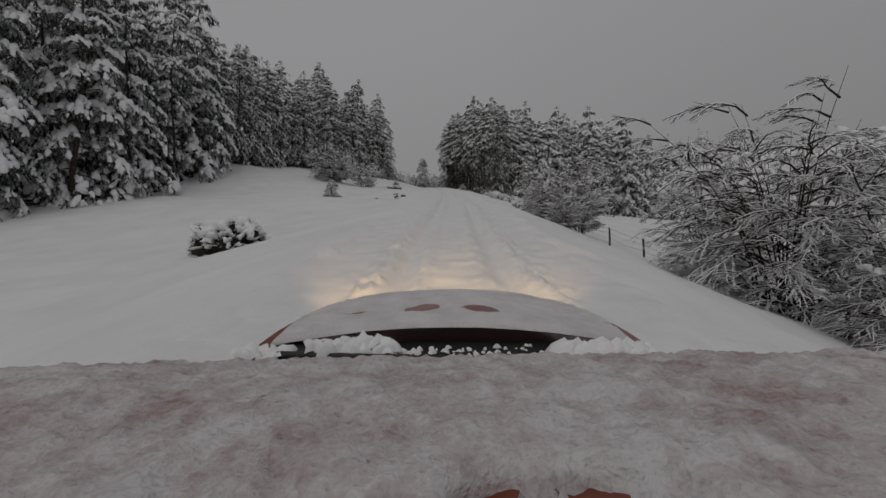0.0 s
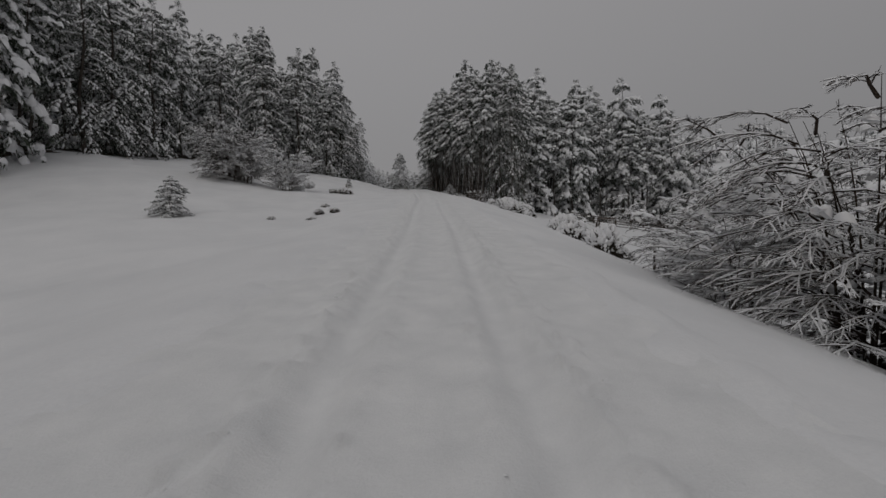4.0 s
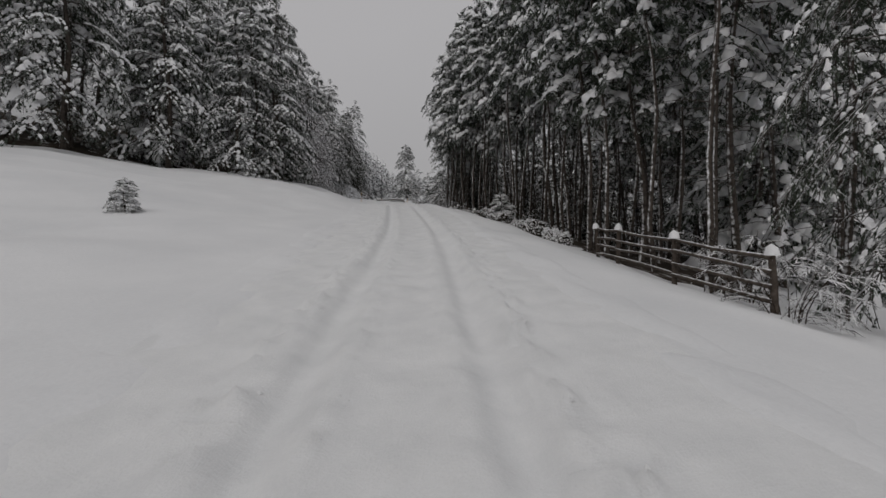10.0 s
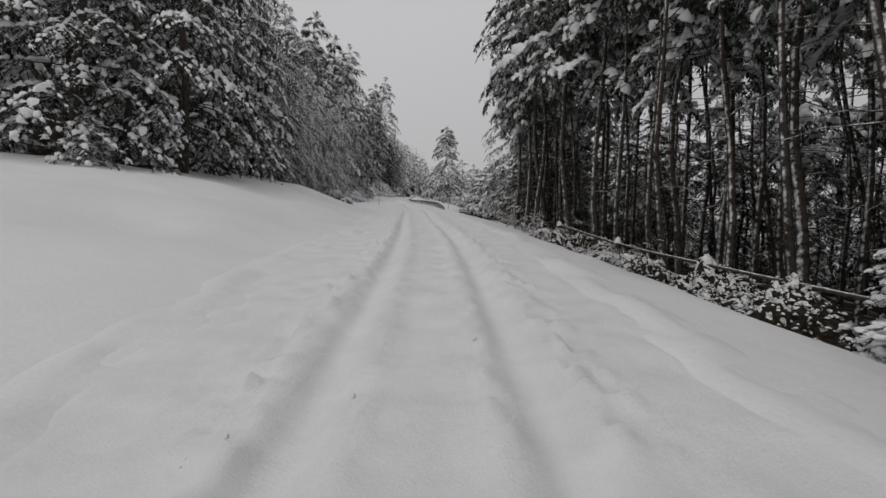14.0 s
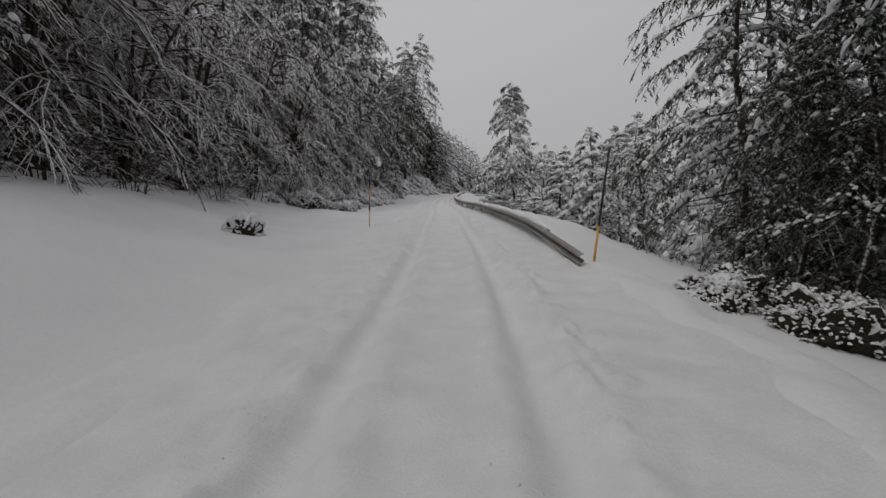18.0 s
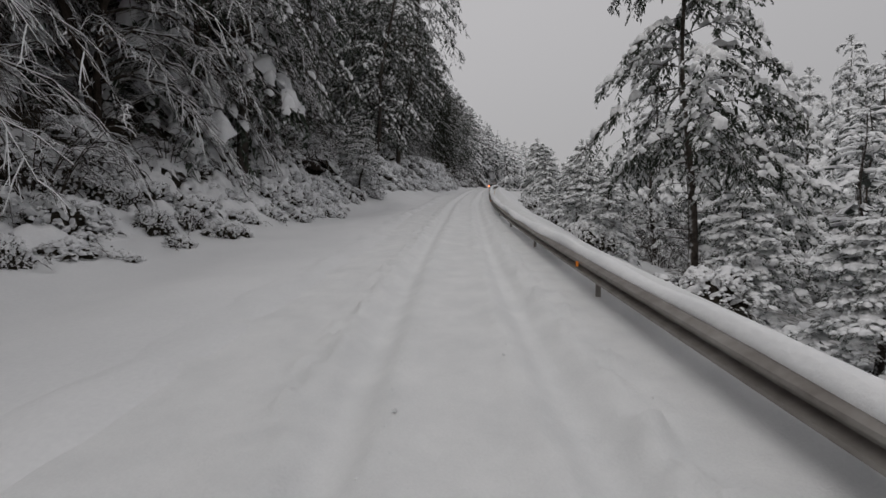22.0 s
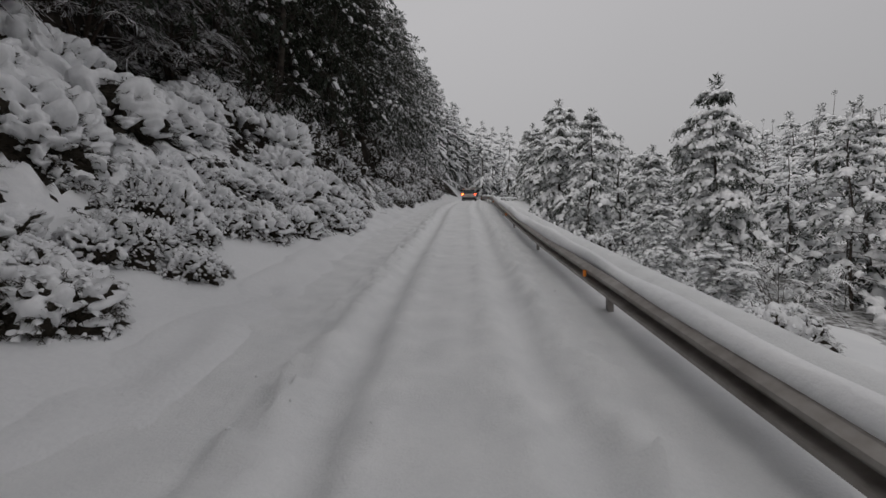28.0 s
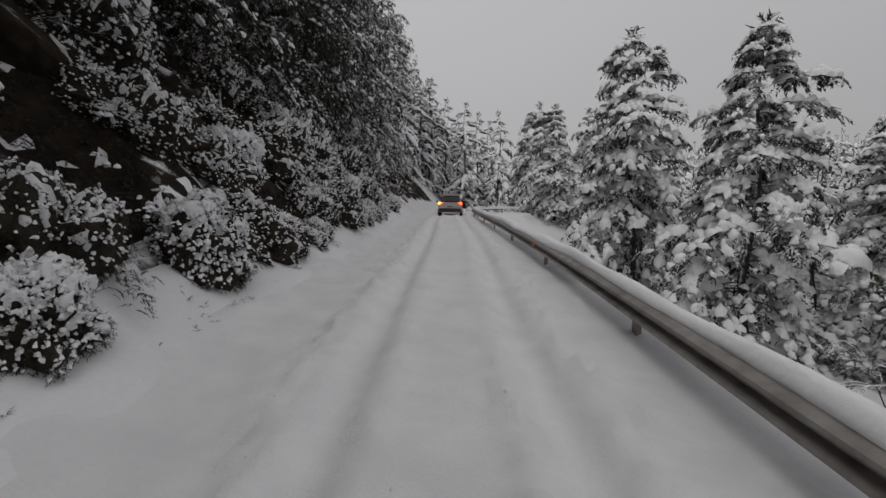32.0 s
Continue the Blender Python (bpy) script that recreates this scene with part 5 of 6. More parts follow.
# wiry growth down to the road's edge
for k in range(38):
    s = 211.5 + k * 0.6 + RNG.uniform(-0.2, 0.2)
    d = 0.25 + RNG.random() * 2.2
    if hollow(s, d) > 0.15:
        continue
    u = edge(TOE, s) - d
    put(RNG.choice(DIM if k % 4 else TWIGGY), place(s, u, -0.04), RNG.uniform(0.5, 0.9), RNG.uniform(0, 6.28), (0, RNG.uniform(14, 30)), RNG.uniform(0.8, 1.2), "wiry shrub hanging down to the road's edge", "shrubs on the bank")

# between them the bank is quilted with low heather, rags of snow and bare twigs
def quilt(name, spots, size, label, seed, lift_most=0.28, laden=1.0):
    rng = random.Random(seed)
    root = new(name)
    white, green = Bag(), Bag()
    for s, u in spots:
        at = place(s, u, 0.17)
        lift = rng.uniform(0.0, lift_most)
        a = rng.uniform(0, 6.283)
        way = Vector((math.cos(a), math.sin(a), 0.25))
        k = size * rng.uniform(0.6, 1.5) * (0.68 if s > 198 else 1.0)
        spray(green, at + Vector((0.02, 0, lift - 0.05)), way, k * 1.7, k * 0.2, rng, 0.3, 11)
        spray(green, at + Vector((0.05, 0, lift - 0.1)), Vector((0.9, rng.uniform(-1, 1), 0.1)), k * 1.6, k * 0.2, rng, 0.7, 9)
        if rng.random() < laden * (0.7 if s < 203 else (0.28 if u > edge(TOE, s) - 1.6 else 0.07)):
            for _ in range(3):
                a = rng.uniform(0, 6.283)
                way = Vector((math.cos(a), math.sin(a), rng.uniform(-0.4, 0.1)))
                spot = at + Vector((0.03 + way.x * k * 0.7, way.y * k * 0.7, lift + rng.uniform(-0.06, 0.06)))
                pad(white, spot, way, k * rng.uniform(0.3, 0.65), k * rng.uniform(0.45, 0.95), k * rng.uniform(0.2, 0.45), rng, 5, 0.5)
    mesh_object("foliage", green.v, green.f, HEATHER, False, root)["kind"] = "stuff"
    if white.v:
        mesh_object("snow_load", white.v, white.f, PAD_SNOW, True, root)["kind"] = "stuff"
    return tagged(root, label, "heather", "", "stuff")


def torn(s, d):
    """How thick the bank's snow lies at s, d from its toe; below nought the earth and the heather show."""
    cover = np.interp(s, (136, 160, 176, 203, 205, 209, 212, 216, 268), (0.4, 0.3, 0.22, 0.2, 0.3, 0.3, 0.12, 0.0, -0.05)) - np.interp(s, (195, 206), (0.06, 0.3)) * d
    cover = cover - 0.9 * hollow(s, d)
    return cover + 0.3 * lumps(s, d, 1.3, 51) + 0.3 * lumps(s, d, 0.55, 52) + 0.16 * lumps(s, d, 0.26, 53)


qs, qd = np.meshgrid(np.arange(137, 240, 0.1), np.arange(0.15, 6.3, 0.1), indexing="ij")
qu = np.interp(qs, [a for a, _ in TOE], [b for _, b in TOE]) - qd
qx, qz = line(qs)
rim = np.clip((qd - np.interp(qs, (196, 214), (0.9, 0.3))) / 0.7, 0, 1) * np.clip((qs - 136) / 2, 0, 1) * np.clip((6.5 - qd) / 1.5, 0, 1)
bump = 0.13 * lumps(qs, qd, 1.6, 31) + 0.07 * lumps(qs, qd, 0.7, 32)
thick = torn(qs, qd)
thick = np.where(thick > 0, thick / 0.3, thick / 0.25)
thick = np.where(thick > 0, np.sqrt(np.clip(thick, 0, 1.8)), np.clip(thick, -1.2, 0))
qh = ground_height(qs, qu) - 0.16 + rim * (0.29 + bump + np.interp(qs, (198, 204), (0.13, 0.07)) * thick + 0.015 * lumps(qs, qd, 0.2, 54))
verts = np.stack([qx + qu, qs, qz + qh], -1).reshape(-1, 3)
idx = np.arange(verts.shape[0]).reshape(qs.shape)
tagged(mesh_object("bank_snow", verts, np.stack([idx[:-1, 1:], idx[:-1, :-1], idx[1:, :-1], idx[1:, 1:]], -1).reshape(-1, 4), PAD_SNOW, True), "torn quilt of snow over the cut bank", "snow", "", "structure")

rng = np.random.RandomState(5)
hs, hd = np.r_[139 + 101 * rng.rand(12000), 197 + 30 * rng.rand(14000)], rng.rand(26000) ** 1.1 * 6.6
bare_earth = torn(hs, hd) < 0.04
spots = list(zip(hs[bare_earth].tolist(), (np.interp(hs, [a for a, _ in TOE], [b for _, b in TOE]) - hd)[bare_earth].tolist()))
quilt("bank_heather", spots, 0.1, "heather and brush on the cut bank, half buried in snow", 9, 0.12, 0.12)


# ---- rocks ----
def stone(at, size, seed, turn, parent):
    """A broken, angular block of an outcrop."""
    bm = bmesh.new()
    bmesh.ops.create_icosphere(bm, subdivisions=3, radius=1.0)
    rng = random.Random(seed)
    cuts = [(Vector((rng.gauss(0, 1), rng.gauss(0, 1), rng.gauss(0, 1))).normalized(), rng.uniform(0.5, 0.85)) for _ in range(11)]
    for v in bm.verts:
        for way, far in cuts:
            over = v.co.dot(way) - far
            if over > 0:
                v.co -= way * over
        v.co *= 1 + 0.1 * noise.noise(v.co * 2.3 + Vector((seed, 0, 0))) + 0.05 * noise.noise(v.co * 6.1 + Vector((seed, 0, 0)))
        v.co = Vector((v.co.x * size[0], v.co.y * size[1], v.co.z * size[2]))
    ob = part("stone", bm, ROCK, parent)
    ob.matrix_basis = Matrix.LocRotScale(at, Euler((0, 0, turn)), None)


boulder = draped("boulder", 1.15, 0.62, 77, "", -0.42, 0.09, 1.9, 0)
for piece in boulder.children:
    if piece.name.startswith("foliage"):
        piece.name = "stone"
        piece.data.materials[0] = ROCK
boulder.location = place(127.0, -5.9, -0.12)
tagged(boulder, "dark boulder breaking through the roadside snow", "rock")
for n, blocks in enumerate((((211.2, -5.6, 0.1, (0.8, 1.3, 0.75)), (212.6, -5.9, 0.35, (0.8, 0.9, 0.7)), (209.0, -5.5, 0.05, (0.7, 1.2, 0.6)), (210.3, -6.3, 0.3, (0.7, 0.8, 0.6))), ((215.2, -5.6, 0.2, (0.7, 1.0, 0.7)), (216.3, -5.2, 0.0, (0.5, 0.6, 0.5)), (218, -4.4, 0.0, (0.5, 0.9, 0.5))), ((170.6, -9.6, 0.15, (0.6, 1.0, 0.5)), (171.7, -9.5, 0.1, (0.5, 0.7, 0.5))))):
    outcrop = new("rock_outcrop")
    outcrop.location = place(*blocks[0][:2])
    for m, (s, u, h, size) in enumerate(blocks):
        stone(place(s, u, h) - outcrop.location, size, 10 + 5 * n + m, RNG.uniform(-0.5, 0.5), outcrop)
    tagged(outcrop, "broken rock bared in a hollow of the bank, blackened for shade", "rock")


# crumbs of snow thrown up along the ruts
rng = random.Random(31)
crumb = Bag()
for _ in range(3000):
    s = rng.uniform(-4, 222)
    u = rng.choice((-1, 1)) * rng.choice((rng.gauss(1.3, 0.16), rng.gauss(1.2, 0.1), rng.gauss(0.45, 0.07))) + 0.10 * math.sin(s * 0.09)
    size = 0.01 + 0.014 * rng.random() ** 3
    x, z = line(s)
    h = float(road_height(np.array([s]), np.array([u]))[0])
    clump(crumb, Vector((float(x) + u, s, float(z) + h - size * 0.12)), size, rng, Vector((rng.uniform(-1, 1), rng.uniform(-1, 1), 0.1)).normalized())
tagged(mesh_object("road_crumbs", crumb.v, crumb.f, ROAD_SNOW, True), "crumbs of snow thrown up along the wheel ruts", "snow", "", "stuff")

# ---- guardrail ----
RAIL_U = ((124, 2.25), (128, 2.16), (134, 2.08), (142, 2.0), (150, 1.87), (158, 1.78), (166, 1.62), (174, 1.55), (190, 1.57), (198, 1.55), (206, 1.64), (214, 1.86), (218, 1.92), (223, 1.86), (230, 1.72), (238, 1.6), (244, 1.75), (248, 2.6), (252, 4.2), (256, 6.6), (300, 8))
W_SHAPE = ((0.0, 0.155), (-0.02, 0.15), (-0.08, 0.11), (-0.08, 0.07), (-0.005, 0.02), (-0.005, -0.02), (-0.08, -0.07), (-0.08, -0.11), (-0.02, -0.15), (0.0, -0.155))


def rail_height(s):
    return 0.37 - 0.24 * max(0.0, (128.5 - s) / 4.5) ** 1.2


def beam(a, b, parent):
    """One W-shaped beam from a to b along the road."""
    verts, faces = [], []
    steps = 5
    for k in range(steps):
        s = a + (b - a) * k / (steps - 1)
        for off in (0.0, 0.004):
            for x, z in W_SHAPE:
                verts.append(over_road(s, edge(RAIL_U, s) + x + off, rail_height(s) + z * 0.72))
    n = len(W_SHAPE)
    for k in range(steps - 1):
        for off in (0, n):
            for j in range(n - 1):
                i = k * 2 * n + off + j
                faces.append((i, i + 1, i + 1 + 2 * n, i + 2 * n))
    return mesh_object("beam", verts, faces, STEEL, False, parent)


guardrail = tagged(new("guardrail"), "dull galvanised steel guardrail with a cap of snow", "guardrail")
AMBER, an, al, ab = material("amber_reflector")
ab.inputs["Base Color"].default_value, ab.inputs["Roughness"].default_value = (0.75, 0.22, 0.02, 1), 0.25
joint = 124.0
while joint < 252:
    nxt = joint + (4.2 if joint < 125 else 4.15)
    beam(joint, nxt + 0.12, guardrail)
    at = over_road(nxt, edge(RAIL_U, nxt) + 0.14, 0)
    top = rail_height(nxt) + 0.09
    bm = bmesh.new()
    bmesh.ops.create_cube(bm, size=1.0, matrix=Matrix.LocRotScale((0, 0, top / 2 - 0.35), None, (0.06, 0.12, top + 0.7)))
    bmesh.ops.create_cube(bm, size=1.0, matrix=Matrix.LocRotScale((-0.07, 0, top - 0.14), None, (0.09, 0.1, 0.2)))
    post = part("post", bm, STEEL, guardrail)
    post.location = at
    joint = nxt
for n, s in enumerate((137.0, 153.2, 169.8, 186.4, 194.7, 203.0, 211.3, 219.6, 227.9, 236.2)):
    bm = bmesh.new()
    bmesh.ops.create_cube(bm, size=1.0, matrix=Matrix.LocRotScale((0, 0, 0), None, (0.036, 0.02, 0.075)))
    bmesh.ops.bevel(bm, geom=bm.edges[:], offset=0.006, segments=1)
    ob = part("reflector", bm, AMBER, guardrail, "amber reflector plate")
    ob.location = over_road(s, edge(RAIL_U, s) - 0.1, 0.4)

# the snow that lies along the rail
cap_v, cap_f = [], []
stations = np.arange(126.5, 256, 0.3)
for s in stations:
    w = 0.1 + 0.02 * math.sin(s * 1.7) + 0.025 * math.sin(s * 0.6 + 1)
    h = 0.12 + 0.025 * math.sin(s * 0.9) + 0.015 * math.sin(s * 3.1)
    shrink = min(1.0, 0.05 + (s - 126.5) / 1.2)
    w, h = w * shrink, h * shrink
    c = over_road(s, edge(RAIL_U, s) + 0.085, rail_height(s) + 0.1)
    for x, z in ((-w * 0.9, -0.01), (-w, h * 0.35), (-w * 0.55, h * 0.85), (w * 0.3, h), (w * 1.2, h * 0.5), (w * 1.5, -0.12)):
        cap_v.append(c + Vector((x, 0, z)))
for k in range(len(stations) - 1):
    for j in range(5):
        i = k * 6 + j
        cap_f.append((i, i + 6, i + 7, i + 1))
tagged(mesh_object("rail_snow", cap_v, cap_f, PAD_SNOW, True), "thick rounded ridge of snow lying on the guardrail", "snow")


# ---- snow stakes ----
YELLOW = plain_material("stake_yellow", (0.5, 0.26, 0.02), (0.7, 0.4, 0.03), 20, 0.5)
BLACK = plain_material("stake_black", (0.012, 0.012, 0.014), (0.03, 0.03, 0.035), 20, 0.5)


def stake(s, u, height, bands, lean, label, r=0.02):
    root = new("snow_stake")
    h = -0.3
    for n, (share, mat) in enumerate(bands):
        bm = bmesh.new()
        length = height * share + (0.3 if n == 0 else 0)
        bmesh.ops.create_cone(bm, cap_ends=True, segments=10, radius1=r, radius2=r, depth=length, matrix=Matrix.Translation((0, 0, h + length / 2)))
        part("band", bm, mat, root, "yellow band" if mat is YELLOW else "black band", True)
        h += length
    root.matrix_basis = Matrix.LocRotScale(place(s, u), Euler((radians(lean[0]), radians(lean[1]), 0)), None)
    return tagged(root, label, "snow stake")


stake(132.8, -3.25, 2.1, ((0.3, YELLOW), (0.17, BLACK), (0.27, YELLOW), (0.26, BLACK)), (0, 1.5), "yellow and black snow stake at the road's edge")
stake(124.3, 2.5, 2.0, ((0.3, YELLOW), (0.7, BLACK)), (-8, 9), "leaning yellow and black snow stake by the guardrail's end")


stake(188.0, 1.95, 1.3, ((0.4, YELLOW), (0.6, BLACK)), (0, 14), "thin dark snow stake leaning behind the guardrail", 0.014)


# ---- signboard on the meadow ----
BOARD = plain_material("sign_board", (0.36, 0.36, 0.35), (0.48, 0.48, 0.46), 9, 0.6)
INK = plain_material("sign_ink", (0.03, 0.035, 0.03), (0.06, 0.065, 0.06), 20, 0.7)


def box(name, size, at, mat, parent, label="", bevel=0.006, turn=(0, 0, 0)):
    bm = bmesh.new()
    bmesh.ops.create_cube(bm, size=1.0, matrix=Matrix.LocRotScale(at, Euler([radians(a) for a in turn]), size))
    if bevel:
        bmesh.ops.bevel(bm, geom=bm.edges[:], offset=bevel, segments=1, affect="EDGES")
    return part(name, bm, mat, parent, label)


sign = new("signboard")
box("post", (0.05, 0.05, 1.0), (0, 0.03, 0.2), STEEL, sign)
box("board", (0.56, 0.025, 0.4), (0, 0, 0.68), BOARD, sign)
for x, z, w, h in ((-0.2, 0.77, 0.12, 0.1), (0.12, 0.77, 0.28, 0.1), (-0.18, 0.6, 0.13, 0.07), (-0.04, 0.58, 0.04, 0.06)):
    box("dark_bar", (w, 0.006, h), (x, -0.0165, z), INK, sign, "", 0)
box("snow_cap", (0.58, 0.07, 0.05), (0, 0, 0.9), PAD_SNOW, sign, "thin cap of snow", 0.02)
sign.matrix_basis = pose(*place(76.5, -8.47), 0, 3, 12)
tagged(sign, "small grey signboard with unreadable dark lettering on a post", "sign")


# ---- fences ----
def fence_post(root, at, height, seed, radius=0.07):
    rng = random.Random(seed)
    bag = Bag()
    lean = Vector((rng.uniform(-0.08, 0.08), rng.uniform(-0.08, 0.08), 1)) * height
    tube(bag, [at - Vector((0, 0, 0.4)), at + lean * 0.5 + Vector((0.02, 0, 0)), at + lean], [radius, radius * 0.95, radius * 0.85], 8)
    bag.add([], [])
    ob = mesh_object("post", bag.v, bag.f, OLD_WOOD, True, root)
    cap = Bag()
    pad(cap, at + lean, Vector((1, 0, 0)), 0.13, 0.13, 0.16, rng, 7, 0.0)
    mesh_object("snow_cap", cap.v, cap.f, PAD_SNOW, True, root)
    return at + lean


wire_fence = new("wire_fence")
line_pts = [(9, 13.6), (13.7, 12.9), (19.8, 12.2), (26.3, 11.9), (30.7, 11.4), (36.5, 11.2), (42.5, 10.9), (47.5, 10.4), (52, 9.9), (55.8, 10.2), (60, 10.7), (65, 11.2)]
tops = [fence_post(wire_fence, place(s, u), RNG.uniform(1.15, 1.4), n) for n, (s, u) in enumerate(line_pts)]
for n in range(len(tops) - 1):
    for drop in (0.12, 0.45, 0.8):
        a, b = tops[n] - Vector((0, 0, drop)), tops[n + 1] - Vector((0, 0, drop))
        bag = Bag()
        tube(bag, [a, a.lerp(b, 0.5) - Vector((0, 0, 0.1)), b], [0.007, 0.007, 0.007], 3)
        mesh_object("wire", bag.v, bag.f, TWIG, False, wire_fence)
tagged(wire_fence, "old wire fence on snow-capped wooden posts", "fence")


def rail_fence(points, rails, height, label, thick=0.05):
    root = new("rail_fence")
    for n, (s, u) in enumerate(points):
        fence_post(root, place(s, u), height * 1.08, 40 + n)
    for n in range(len(points) - 1):
        a, b = place(*points[n]), place(*points[n + 1])
        for k in range(rails):
            z = height * (0.22 + 0.76 * k / (rails - 1))
            bag = Bag()
            tube(bag, [a + Vector((-0.05, 0, z)), a.lerp(b, 0.5) + Vector((-0.05, 0, z + RNG.uniform(-0.03, 0.03))), b + Vector((-0.05, 0, z + RNG.uniform(-0.05, 0.05)))], [thick, thick * 0.9, thick * 0.85], 6)
            mesh_object("rail", bag.v, bag.f, OLD_WOOD, True, root)
    return tagged(root, label, "fence")


rail_fence([(77.6, 6.9), (80.4, 6.75), (83.4, 6.8), (84.9, 6.9)], 4, 1.1, "weathered wooden rail fence along the pine wood")
rail_fence([(98.5, 7.3), (103, 7.1), (107.5, 7.0), (111.5, 6.4)], 2, 0.9, "broken wooden rail fence among the trunks")
rail_fence([(75, 30), (76, 27.5), (77.5, 24.8), (79.5, 22)], 4, 1.2, "wooden rail fence across the snowy field")
rail_fence([(83, 26), (84, 23.5), (85, 21)], 4, 1.1, "wooden rail fence below the wood")


def log(s, u, length, turn, rise, r, label):
    bag = Bag()
    way = Vector((math.cos(turn), math.sin(turn), rise))
    a = place(s, u, 0.1)
    tube(bag, [a, a + way * length * 0.5 + Vector((0, 0, 0.05)), a + way * length], [r, r * 0.85, r * 0.55], 8)
    return tagged(mesh_object("fallen_log", bag.v, bag.f, BARK, True), label, "log")


log(102.5, 9.6, 4.5, 2.2, 0.28, 0.09, "snowy fallen trunk leaning at the edge of the wood")
log(98.2, 8.4, 3.2, -0.5, -0.25, 0.06, "thin fallen branch with snow on it")
log(97, 8.8, 2.6, 0.2, 0.35, 0.05, "leaning dead branch beside the brushwood")
log(139.6, -9.6, 2.4, 2.5, 0.45, 0.045, "bare broken branch propped against the thicket")
log(106.5, 8.2, 4.0, 1.9, 0.18, 0.07, "fallen stem lying across the undergrowth")

# the hay rack in the field
rack = new("hay_rack")
for x in (-0.85, 0.85):
    box("post", (0.09, 0.09, 1.7), (x, 0, 0.65), OLD_WOOD, rack)
    box("back_post", (0.09, 0.09, 1.3), (x, 0.7, 0.45), OLD_WOOD, rack)
for z in (0.25, 0.5, 0.75):
    box("slat", (1.8, 0.04, 0.14), (0, -0.07, z), OLD_WOOD, rack)
box("top_rail", (1.85, 0.08, 0.1), (0, 0, 1.48), OLD_WOOD, rack)
box("seat_board", (1.7, 0.7, 0.05), (0, 0.35, 0.32), OLD_WOOD, rack)
box("snow_load", (1.66, 0.66, 0.14), (0, 0.36, 0.42), PAD_SNOW, rack, "slab of snow", 0.05)
rack.matrix_basis = pose(*place(70.4, 18.2), 0, 6, -14)
tagged(rack, "old slatted wooden hay rack half buried in snow", "hay rack")

# dark tufts and clods on the open part of the bank
spots = []
for k in range(620):
    s = 202.6 + 19.5 * RNG.random() ** 0.85
    spots.append((s, float(np.interp(s, (203, 207, 220), (-2.75, -2.4, -2.5))) - RNG.random() ** 1.1 * 2.6))
rng = random.Random(12)
green = Bag()
for s, u in spots:
    at, k = place(s, u, 0.0), rng.uniform(0.015, 0.04)
    for _ in range(3):
        spray(green, at, Vector((rng.uniform(-1, 1), rng.uniform(-1, 1), 0.6)), k * 2.6, k * 0.2, rng, 0.2, 10)
tufts = new("bank_tufts")
mesh_object("foliage", green.v, green.f, HEATHER, False, tufts)["kind"] = "stuff"
tagged(tufts, "small dark tufts poking out of the snowy bank", "heather", "", "stuff")

# a dark thicket of pines below the road, where the wood ends
for s, u, h in ((128.2, 9.6, 8.5), (126.6, 10.8, 9.5), (130.6, 10.2, 7.5), (129.4, 12.2, 10), (132.4, 12.0, 8), (125.2, 12.4, 9)):
    tree(DEEP, s, u, h, "young pine almost bare of snow, its boughs darkened for shade", "dark thicket below the road", 2.5)
bush(133.6, 9.2, 1.5, "round wiry bush flecked with snow below the road", "dark thicket below the road", BRUSH)
bush(71.9, -18.2, 5.2, "rounded leafless bush, white with snow, on the meadow", "", BUSH)


# ---- cars ----
def paint(name, rgb, rough=0.3):
    m, n, l, b = material(name)
    t = noise_node(n, l, 6.0, 5)
    r = ramp_node(n, l, t.outputs["Fac"], ((0.35, tuple(c * 0.75 for c in rgb)), (0.65, rgb)))
    l.new(r.outputs[0], b.inputs["Base Color"])
    b.inputs["Roughness"].default_value, b.inputs["Coat Weight"].default_value = rough, 0.4
    return m


def glow(name, rgb, strength):
    m, n, l, b = material(name)
    b.inputs["Base Color"].default_value = (*rgb, 1)
    b.inputs["Emission Color"].default_value, b.inputs["Emission Strength"].default_value = (*rgb, 1), strength
    return m


ORANGE = paint("burnt_orange_paint", (0.2, 0.035, 0.008), 0.35)
SILVER = paint("dirty_silver_paint", (0.5, 0.48, 0.46), 0.4)
DARK_TRIM = plain_material("black_trim", (0.012, 0.012, 0.013), (0.03, 0.03, 0.032), 15, 0.6)
TYRE = plain_material("tyre_rubber", (0.012, 0.012, 0.012), (0.025, 0.025, 0.025), 30, 0.9)
RIM = plain_material("alloy_rim", (0.25, 0.25, 0.26), (0.4, 0.4, 0.41), 8, 0.35, 0.9, 0.05)
CAR_GLASS, gn, gl, gb = material("tinted_glass")
gb.inputs["Base Color"].default_value, gb.inputs["Roughness"].default_value, gb.inputs["Specular IOR Level"].default_value = (0.012, 0.02, 0.02, 1), 0.08, 0.6
TAIL = glow("lit_tail_lamp", (1.0, 0.1, 0.016), 17.0)
TAIL_DIM = glow("tail_lamp", (1.0, 0.06, 0.012), 6.0)
HEADLAMP = glow("lit_headlamp", (1.0, 0.78, 0.5), 6.0)


def loft(name, rings, mat, parent, label=""):
    """A skin over rings of equal length, closed at both ends."""
    n = len(rings[0])
    verts = [Vector(p) for r in rings for p in r]
    faces = []
    for k in range(len(rings) - 1):
        for j in range(n):
            faces.append((k * n + j, k * n + (j + 1) % n, (k + 1) * n + (j + 1) % n, (k + 1) * n + j))
    faces += [tuple(range(n))[::-1], tuple(range((len(rings) - 1) * n, len(rings) * n))]
    bm = bmesh.new()
    vs = [bm.verts.new(v) for v in verts]
    for f in faces:
        bm.faces.new([vs[i] for i in f])
    bmesh.ops.recalc_face_normals(bm, faces=bm.faces[:])
    ob = part(name, bm, mat, parent, label, True)
    return ob


